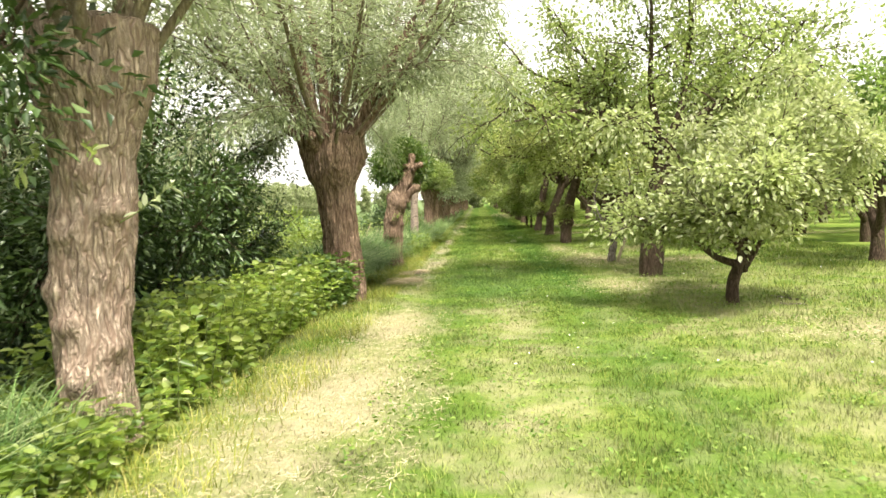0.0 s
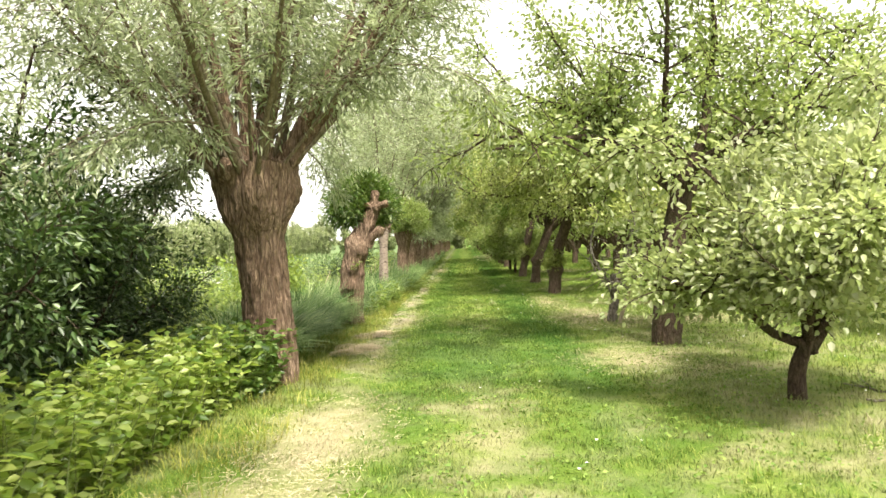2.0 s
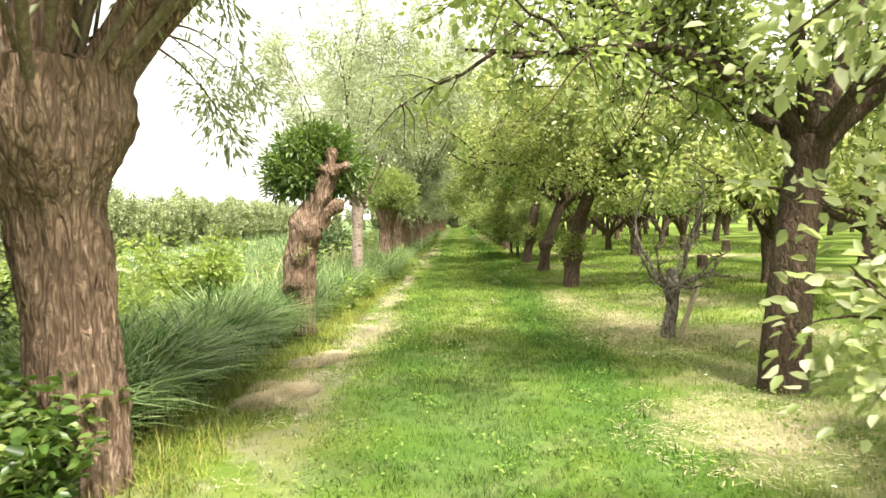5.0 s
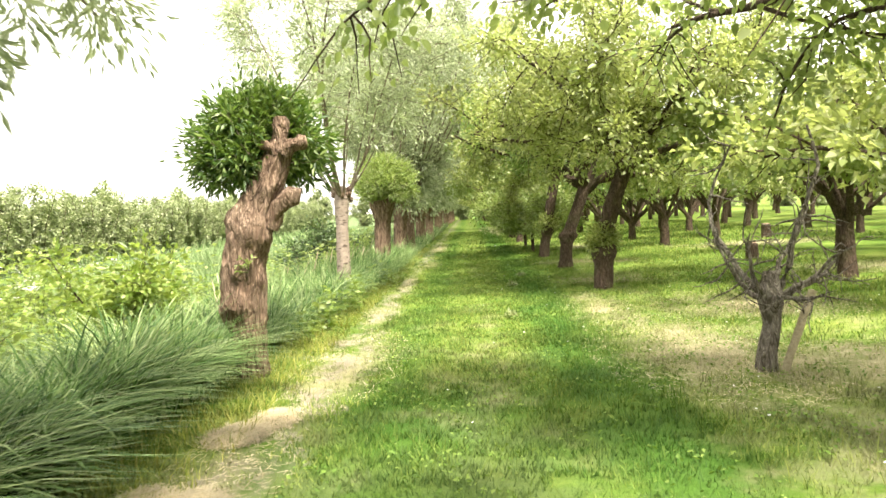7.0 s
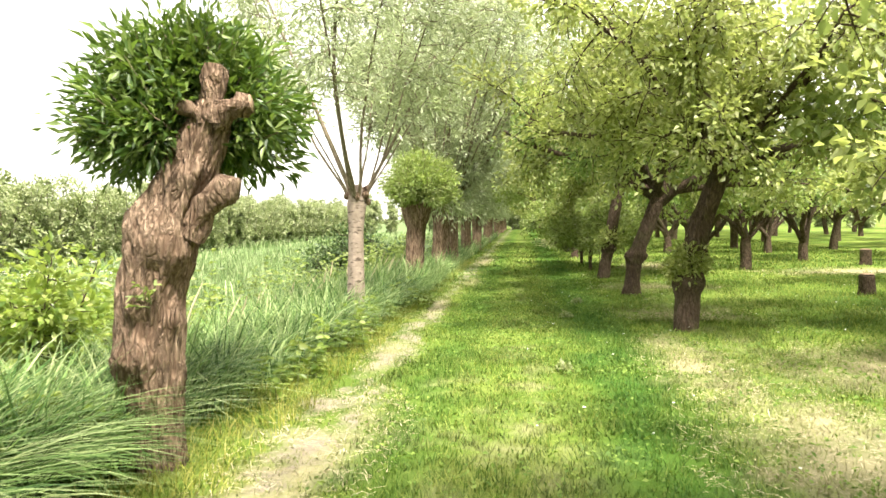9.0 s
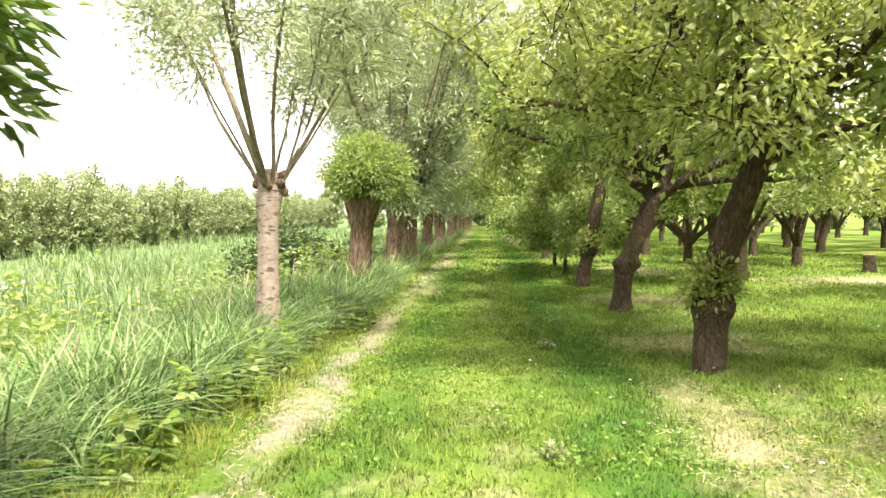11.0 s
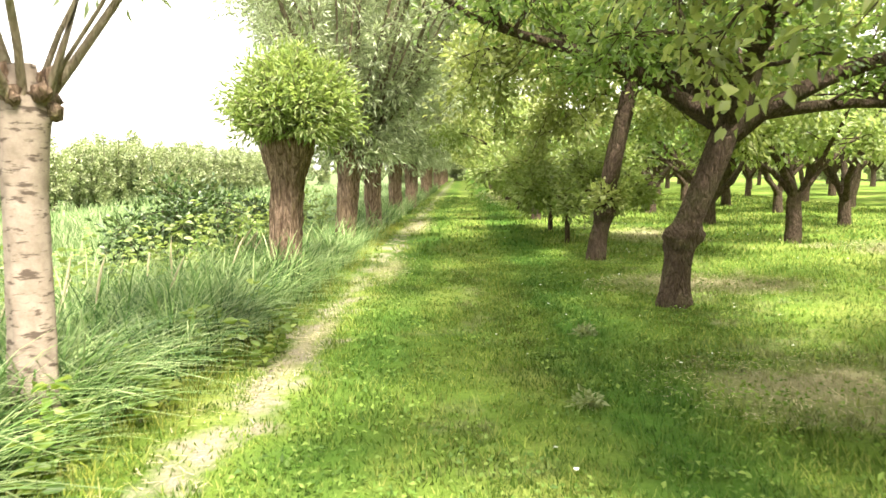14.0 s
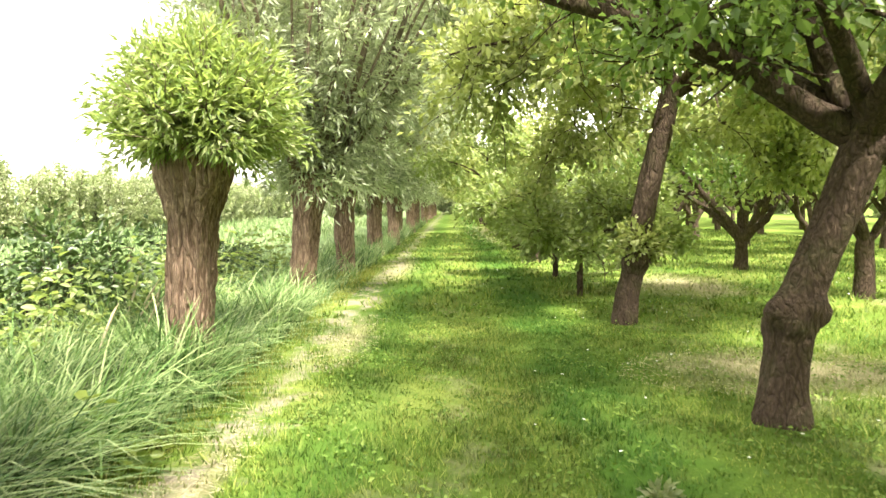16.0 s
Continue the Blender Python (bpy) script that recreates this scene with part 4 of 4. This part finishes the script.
apple_tree(3.0, 13.5, 62, [(0, 0, 0), (0.05, 0, 0.5), (0.1, 0, 1.1), (0.22, 0.05, 1.7), (0.3, 0.05, 2.2)], 0.16, 0.175, limbs=11, spread=3.1, rise=0.8, top=7.0, per=6, leaf=(0.08, 0.048), clear=(2.4, 2.5),
           ways_out=[(3.05, 1.15, 1.1), (3.6, 1.15, 1.05), (2.5, 1.15, 1.1), (4.3, 1.1, 1.05), (5.1, 0.7, 1.0), (0.2, 0.7, 1.05), (1.0, 0.7, 1.0), (1.8, 0.75, 1.1), (0.0, 1.25, 1.1), (3.0, 1.2, 1.15), (5.9, 0.9, 1.0)],
           twigs_each=8, secondary=10, label="old apple tree with dark trunk and arching overhead limbs", limb_r=0.42, sag=-0.055, lowest=1.8)
apple_tree(2.6, 23.1, 63, [(0, 0, 0), (0.02, 0, 0.5), (0.05, 0, 0.9), (0.22, 0, 1.5), (0.5, 0, 2.2)], 0.13, 0.15, limbs=11, spread=3.2, top=7.4, per=8, round_leaf=False, twigs_each=8, leaf=(0.09, 0.053), clear=(1.3, 2.6), sag=-0.02, limb_r=0.45,
           secondary=11, leaf_mat=M_APPLE_YELLOW, label="leaning apple tree with leafy collar and light yellow-green crown", collar=((0.64, -1.5, 0.12, 0.07), (0.62, -2.9, 0.12, 0.06), (0.64, 0.0, 0.12, 0.06), (0.05, -1.5, 0.15, 0.04)), sprouts=((0.02, -0.05, 0.85, 0.22, 60),), lowest=1.7,
           ways_out=[(4.3, 0.35, 0.75), (4.9, 0.5, 0.85), (5.7, 0.7, 1.0), (0.2, 0.6, 1.0), (0.9, 0.9, 1.0), (1.6, 0.7, 1.0), (2.4, 0.8, 0.95), (3.1, 0.75, 0.9), (3.7, 0.9, 1.0), (0.0, 1.3, 1.1), (3.0, 1.25, 1.1)])
apple_tree(2.52, 27.7, 64, [(0, 0, 0), (0.02, 0, 0.3), (0.08, 0, 0.7), (0.3, 0, 1.3), (0.58, 0, 2.0)], 0.14, 0.15, limbs=9, spread=3.2, top=6.8, per=7, round_leaf=False, twigs_each=7, leaf=(0.085, 0.05), clear=(1.2, 2.8), limb_r=0.6, sag=-0.025,
           secondary=12, leaf_mat=M_APPLE_DEEP, label="old apple tree with knotted leaning dark trunk", collar=((0.78, -2.7, 0.09, 0.12), (0.67, -1.9, 0.06, 0.06), (0.80, -1.2, 0.06, 0.05), (0.73, -0.3, 0.08, 0.09), (0.68, 2.2, 0.1, 0.07), (0.02, -1.0, 0.12, 0.06), (0.04, -2.8, 0.10, 0.05)), lowest=2.3,
           ways_out=[(3.0, 0.45, 1.05), (2.2, 0.75, 0.95), (1.3, 0.9, 0.9), (0.3, 0.6, 1.0), (5.6, 0.7, 0.95), (4.6, 0.85, 0.9), (3.9, 0.75, 0.9), (2.7, 1.2, 0.95), (0.0, 1.1, 0.9)])
apple_tree(2.42, 32.0, 65, [(0, 0, 0), (0.05, 0, 0.35), (0.16, 0, 0.75), (0.3, 0, 1.6), (0.62, 0, 3.0)], 0.12, 0.15, limbs=9, spread=3.1, rise=0.65, top=7.2, per=10, round_leaf=False, twigs_each=7, leaf=(0.11, 0.065), clear=(0.8, 2.0), limb_r=0.45,
           secondary=11, leaf_mat=M_APPLE_YELLOW, label="tall leaning apple tree with grafted collar and yellowish leaves", collar=((0.75, -2.4, 0.12, 0.08), (0.78, -1.2, 0.1, 0.06), (0.75, 0.2, 0.12, 0.07), (0.05, -1.5, 0.15, 0.05)), sprouts=((0.2, -0.1, 0.95, 0.25, 40),), lowest=1.4, sag=-0.08)
bush_apple = apple_tree(2.36, 34.8, 66, [(0, 0, 0), (0, 0, 0.4), (0.02, 0, 0.9)], 0.045, 0.05, limbs=7, spread=1.45, rise=0.55, top=2.4, per=9, twigs_each=6, secondary=6, leaf=(0.10, 0.06),
           label="young low apple tree with thin stem and bushy crown", limb_r=0.6, detail=16, lowest=0.7)
copy_thing(bush_apple, pose(2.3, 37.3, 0, 0, 0, 130) @ Matrix.Scale(1.05, 4))

# dead little tree tied to a stake
dead = new("dead_apple_tree")
rng = np.random.default_rng(77)
v, f = trunk_mesh(rng, [np.array(p) for p in ((0, 0, -0.1), (0.0, 0, 0.15), (0.06, 0, 0.4), (0.03, 0, 0.62), (0.05, 0, 0.85))], [0.10, 0.085, 0.075, 0.095, 0.06], 28, 34, 0.008, ((0.62, -1.4, 0.1, 0.04),))
part_np("trunk", v, f, M_DEAD, dead, "", True)
for a, e, ln, r in ((2.9, 1.18, 1.75, 0.031), (0.15, 0.9, 1.6, 0.032), (3.3, 0.15, 0.75, 0.03), (-0.15, 0.05, 0.85, 0.03), (4.6, 0.5, 0.6, 0.025), (1.4, 0.8, 0.9, 0.03), (3.6, 0.7, 0.7, 0.025), (5.6, 0.6, 0.8, 0.025)):
    s = Shape()
    p = limb_path(rng, (0.04, 0, 0.6), (math.cos(a) * math.cos(e), math.sin(a) * math.cos(e), math.sin(e)), ln, 9, 0.2, 0.03)
    s.tube(p, r * np.concatenate([[1.4], np.linspace(1, 0.3, 9)]), 8, 0.08, rng)
    for _ in range(9):
        q, h = along(p, rng.uniform(0.25, 1))
        tw = limb_path(rng, q, h * 0.4 + rng.normal(size=3), rng.uniform(0.15, 0.5), 5, 0.28, 0.02)
        s.tube(tw, np.linspace(0.010, 0.003, 6), 4)
        q2, h2 = along(tw, 0.5)
        s.tube(limb_path(rng, q2, h2 + rng.normal(size=3), 0.16, 3, 0.25), np.linspace(0.005, 0.002, 4), 3)
    s.part("limb", M_DEAD, dead, "lichen-grey bare branch")
dead.location = (2.83, 16.4, 0)
tagged(dead, "small dead apple tree with bare grey branches by a stake", "dead tree")
s = Shape()
s.tube([(2.88, 16.26, -0.15), (2.95, 16.26, 0.1), (3.17, 16.25, 0.70), (3.175, 16.25, 0.705)], (0.036, 0.036, 0.036, 0.001), 8)
tagged(s.part("wooden_stake", M_STAKE, smooth=False), "leaning round wooden stake beside the dead tree", "stake")

# rows behind: three kinds, repeated
kinds = []
STEMS = ([(0, 0, 0), (0.02, 0, 0.4), (0.0, 0.02, 0.75), (0.02, 0.02, 0.95)], [(0, 0, 0), (0.02, 0, 0.3), (0.02, 0, 0.6)], [(0, 0, 0), (0.05, 0, 0.4), (0.12, 0.05, 0.8), (0.2, 0.05, 1.3)])
SPLIT = ([(3.0, 1.15, 1.0), (0.25, 0.95, 1.1), (1.5, 1.1, 1.0), (4.6, 1.15, 1.0), (5.5, 1.05, 1.0), (3.7, 0.9, 1.0)], [(2.95, 0.85, 1.1), (0.25, 0.85, 1.1), (1.5, 1.2, 1.0), (4.6, 1.25, 1.0), (5.4, 1.2, 1.0), (3.6, 1.2, 1.0)], None)
for i, (seed, mat) in enumerate(((71, M_APPLE), (72, M_APPLE_DEEP), (73, M_APPLE_YELLOW))):
    kinds.append(apple_tree(*((6.5, 34.0), (6.5, 38.9), (6.4, 18.6))[i], seed, STEMS[i], 0.12, 0.15, limbs=6, spread=3.1, rise=0.85, top=7.0, leaf=(0.14, 0.085), per=8, ways_out=SPLIT[i], limb_r=0.62 if i == 1 else 0.5,
                 twigs_each=4, secondary=7, leaf_mat=mat, label=("old apple tree in the orchard rows", "apple tree forked low into a dark V in the rows", "old apple tree with lighter foliage in the rows")[i], detail=14, round_leaf=False, lowest=(1.5, 1.8, 1.35)[i], fine_wood=False))
rng = np.random.default_rng(12)
spots = [(7.4, 14.6), (7.0, 23.1)]
spots += [(2.45 + 0.1 * math.sin(y), y) for y in np.arange(41.5, 112, 4.6)]
spots += [(6.1, y) for y in np.arange(43.6, 112, 4.7)]
for row, x in enumerate((9.7, 13.4, 17.2, 21.0, 25.0)):
    spots += [(x, y) for y in np.arange(15 + 4 * row + 1.3 * (row % 2), 108 - 8 * row, 4.6 + 0.3 * row) if not (row == 0 and 33 < y < 36.5)]
# the lane ends at a cross hedge of the same trees
spots += [(-1.0, 121), (2.0, 124), (5.0, 121), (-4.5, 123)]
for i, (x, y) in enumerate(spots):
    copy_thing(kinds[int(rng.integers(0, 3))], pose(x + rng.normal() * 0.2, y + rng.normal() * 0.25, 0, 0, 0, rng.uniform(0, 360)) @ Matrix.Scale(rng.uniform(0.9, 1.1), 4))


def stump(x, y, height, radius, seed):
    rng = np.random.default_rng(seed)
    ob = new("tree_stump")
    v, f = trunk_mesh(rng, [np.array((0, 0, z)) for z in (-0.1, 0.1, height * 0.6, height)], [radius * 1.25, radius * 1.05, radius, radius], 24, 16, 0.012)
    part_np("trunk", v, f, M_BARK_APPLE, ob, "", True)
    s = Shape()
    s.tube([(0, 0, height + 0.03), (0, 0, height + 0.045), (0, 0, height + 0.05)], (radius * 0.9, radius * 0.85, 0.004), 20)
    s.part("sawn_face", M_CUT, ob, "pale sawn top")
    ob.location = (x, y, 0)
    return tagged(ob, "short sawn tree stump standing in the grass", "stump", "stumps in the orchard")


stump(6.75, 27.3, 0.36, 0.13, 81)
stump(10.3, 35.6, 0.42, 0.15, 82)


# ---- litter and small plants ----
def litter(name, count, seed, spots_list, label, heap=0.0):
    rng = np.random.default_rng(seed)
    w = np.array([rx * ry for _, _, rx, ry in spots_list])
    pick = rng.choice(len(spots_list), count, p=w / w.sum())
    s = np.array(spots_list)[pick]
    a, r = rng.uniform(0, 2 * np.pi, count), np.sqrt(rng.random(count)) * 1.1
    x, y = s[:, 0] + np.cos(a) * r * s[:, 2], s[:, 1] + np.sin(a) * r * s[:, 3]
    yaw = rng.uniform(0, 2 * np.pi, count)
    l = rng.uniform(0.02, 0.09, count)
    d = np.stack([np.cos(yaw), np.sin(yaw), rng.normal(size=count) * 0.12], -1) * l[:, None]
    side = np.stack([-np.sin(yaw), np.cos(yaw), np.zeros(count)], -1) * 0.0025
    at = np.stack([x, y, rise_at(x, y) + rng.uniform(0.006, 0.035, count) + heap * np.clip(1 - r * r, 0, 1)], -1)
    v = np.stack([at - side, at + side, at + d + side, at + d - side], 1)
    f = np.arange(count)[:, None] * 4 + [[0, 1, 2, 3]]
    return tagged(part_np(name, v, f, M_LITTER), label, "cut grass", kind="stuff")


litter("dry_cut_grass", 45000, 91, STRAW, "dry straw-coloured cut grass lying on the turf")
litter("dry_cut_grass", 1500, 92, [(-1.2, 12 + 1.5 * i, 0.25, 0.9) for i in range(20)], "scraps of hay on the worn earth edge")


def daisies(count, seed, x0, x1, y0, y1):
    rng = np.random.default_rng(seed)
    x, y = rng.uniform(x0, x1, count), rng.uniform(y0, y1, count)
    at = np.stack([x, y, rise_at(x, y) + rng.uniform(0.05, 0.09, count)], -1)
    r = rng.uniform(0.009, 0.016, count)
    v = []
    for k in range(6):
        a = k * math.pi / 3
        v.append(at + np.stack([r * math.cos(a), r * math.sin(a), 0.003 * rng.normal(size=count)], -1))
    base = np.arange(count)[:, None] * 6
    f = np.concatenate([base + [[0, 1, 2, 3]], base + [[0, 3, 4, 5]]])
    return tagged(part_np("daisies", np.stack(v, 1), f, M_FLOWER), "tiny white clover and daisy heads in the grass", "flowers", kind="stuff")


daisies(260, 95, 0.0, 8.0, 6, 40)


def cow_parsley(count, seed, x0, x1, y0, y1):
    """Tall stalks with flat white flower heads."""
    rng = np.random.default_rng(seed)
    stalks, at, way = Shape(), [], []
    for _ in range(count):
        x, y = rng.uniform(x0, x1), rng.uniform(y0, y1)
        p = limb_path(rng, (x, y, float(rise_at(x, y))), (rng.normal() * 0.1, rng.normal() * 0.1, 1), rng.uniform(0.9, 1.35), 6, 0.05)
        stalks.tube(p, np.linspace(0.006, 0.003, 7), 4)
        for _ in range(7):
            c = p[-1] + rng.normal(size=3) * np.array((0.09, 0.09, 0.03))
            stalks.tube([p[-2], c], (0.003, 0.002), 3)
            at += list(c + rng.normal(size=(8, 3)) * np.array((0.022, 0.022, 0.006)))
            way += list(rng.normal(size=(8, 3)) * np.array((1, 1, 0.2)))
    plants = new("cow_parsley")
    stalks.part("stalk_growth", M_STEM, plants, kind="stuff")
    v, f = leaf_quads(rng, np.array(at), np.array(way), 0.02, 0.018, 2.0, False)
    part_np("flower_heads", v, f, M_FLOWER, plants, kind="stuff")
    return tagged(plants, "white flowering cow parsley among the ditch weeds", "wildflowers", kind="stuff")


cow_parsley(70, 96, -10, -5.6, 15, 26)
for k, (x, y, h) in enumerate(((1.05, 24.3, 0.16), (0.8, 20.3, 0.1), (1.35, 26.4, 0.1))):
    shrub(x, y, 200 + k, h, 0.16, 10, M_APPLE_GREY, "small pale-leaved weed in the mown grass", (0.17, 0.10), 4, "weed_plant").scale = (0.32, 0.32, 0.32)
litter("hay_heap", 9000, 97, [(-1.55, 13.4, 0.2, 0.3), (-1.35, 13.75, 0.24, 0.25), (-1.62, 13.9, 0.16, 0.2), (-1.45, 15.1, 0.22, 0.3), (-1.28, 15.5, 0.18, 0.3)], "small heap of grey dry hay on the verge", 0.03)


def seed_heads(count, seed):
    """Dry grass stalks with feathery tops along the ditch."""
    rng = np.random.default_rng(seed)
    s = Shape()
    for _ in range(count):
        x, y = rng.uniform(-4.2, -2.6), rng.uniform(20, 31)
        p = limb_path(rng, (x, y, float(rise_at(x, y))), (0.25 + rng.normal() * 0.15, rng.normal() * 0.2, 1), rng.uniform(0.8, 1.15), 8, 0.05)
        s.tube(p, np.array((0.003, 0.003, 0.003, 0.003, 0.004, 0.010, 0.013, 0.010, 0.001)), 5)
    return tagged(s.part("seed_stalks", M_SEED), "pale dry reed stalks with feathery seed heads", "dry grass", kind="stuff")


seed_heads(34, 98)


def fallen_twig(x, y, turn, seed):
    rng = np.random.default_rng(seed)
    s = Shape()
    p = limb_path(rng, (0, 0, 0.03), (1, 0, 0.05), 0.55, 7, 0.18)
    p[:, 2] = np.clip(p[:, 2], 0.015, 0.12)
    s.tube(p, np.linspace(0.013, 0.005, 8), 6, 0.08, rng)
    for _ in range(3):
        q, h = along(p, rng.uniform(0.3, 0.9))
        s.tube(limb_path(rng, q, h + rng.normal(size=3) * 0.7 + np.array((0, 0, 0.3)), 0.18, 4, 0.2), np.linspace(0.006, 0.002, 5), 4)
    ob = s.part("fallen_twig", M_DEAD)
    ob.matrix_world = pose(x, y, 0, 0, 0, turn)
    return tagged(ob, "dry fallen twig lying in the grass", "twig", "fallen twigs")


fallen_twig(3.75, 9.6, 20, 301)
fallen_twig(4.1, 9.9, 110, 302)


def ground_cover(count, seed, x0, x1, y0, y1):
    """Low clover and plantain leaves between the grass blades, in drifts."""
    rng = np.random.default_rng(seed)
    x, y = rng.uniform(x0, x1, count), rng.uniform(y0, y1, count)
    drift = np.sin(x * 3.1 + 1.7 * np.sin(y * 1.9)) * np.sin(y * 2.7 + 1.3 * np.sin(x * 2.3)) + 0.5 * np.sin(x * 8 + y * 5)
    keep = (rng.random(count) < 0.42 + 0.55 * drift) & (x > -0.85)
    x, y = x[keep], y[keep]
    n = len(x)
    at = np.stack([x, y, rise_at(x, y) + rng.uniform(0.012, 0.05, n)], -1)
    way = np.stack([rng.normal(size=n), rng.normal(size=n), rng.uniform(-0.1, 0.7, n)], -1)
    v, f = leaf_quads(rng, at, way, 0.042, 0.026, 1.6, False)
    return tagged(part_np("clover_cover", v, f, M_CLOVER), "low clover leaves growing in drifts through the turf", "clover", kind="stuff")


ground_cover(22000, 99, -0.9, 5.5, 3, 20)
ground_cover(26000, 100, -0.9, 5.5, 20, 34)
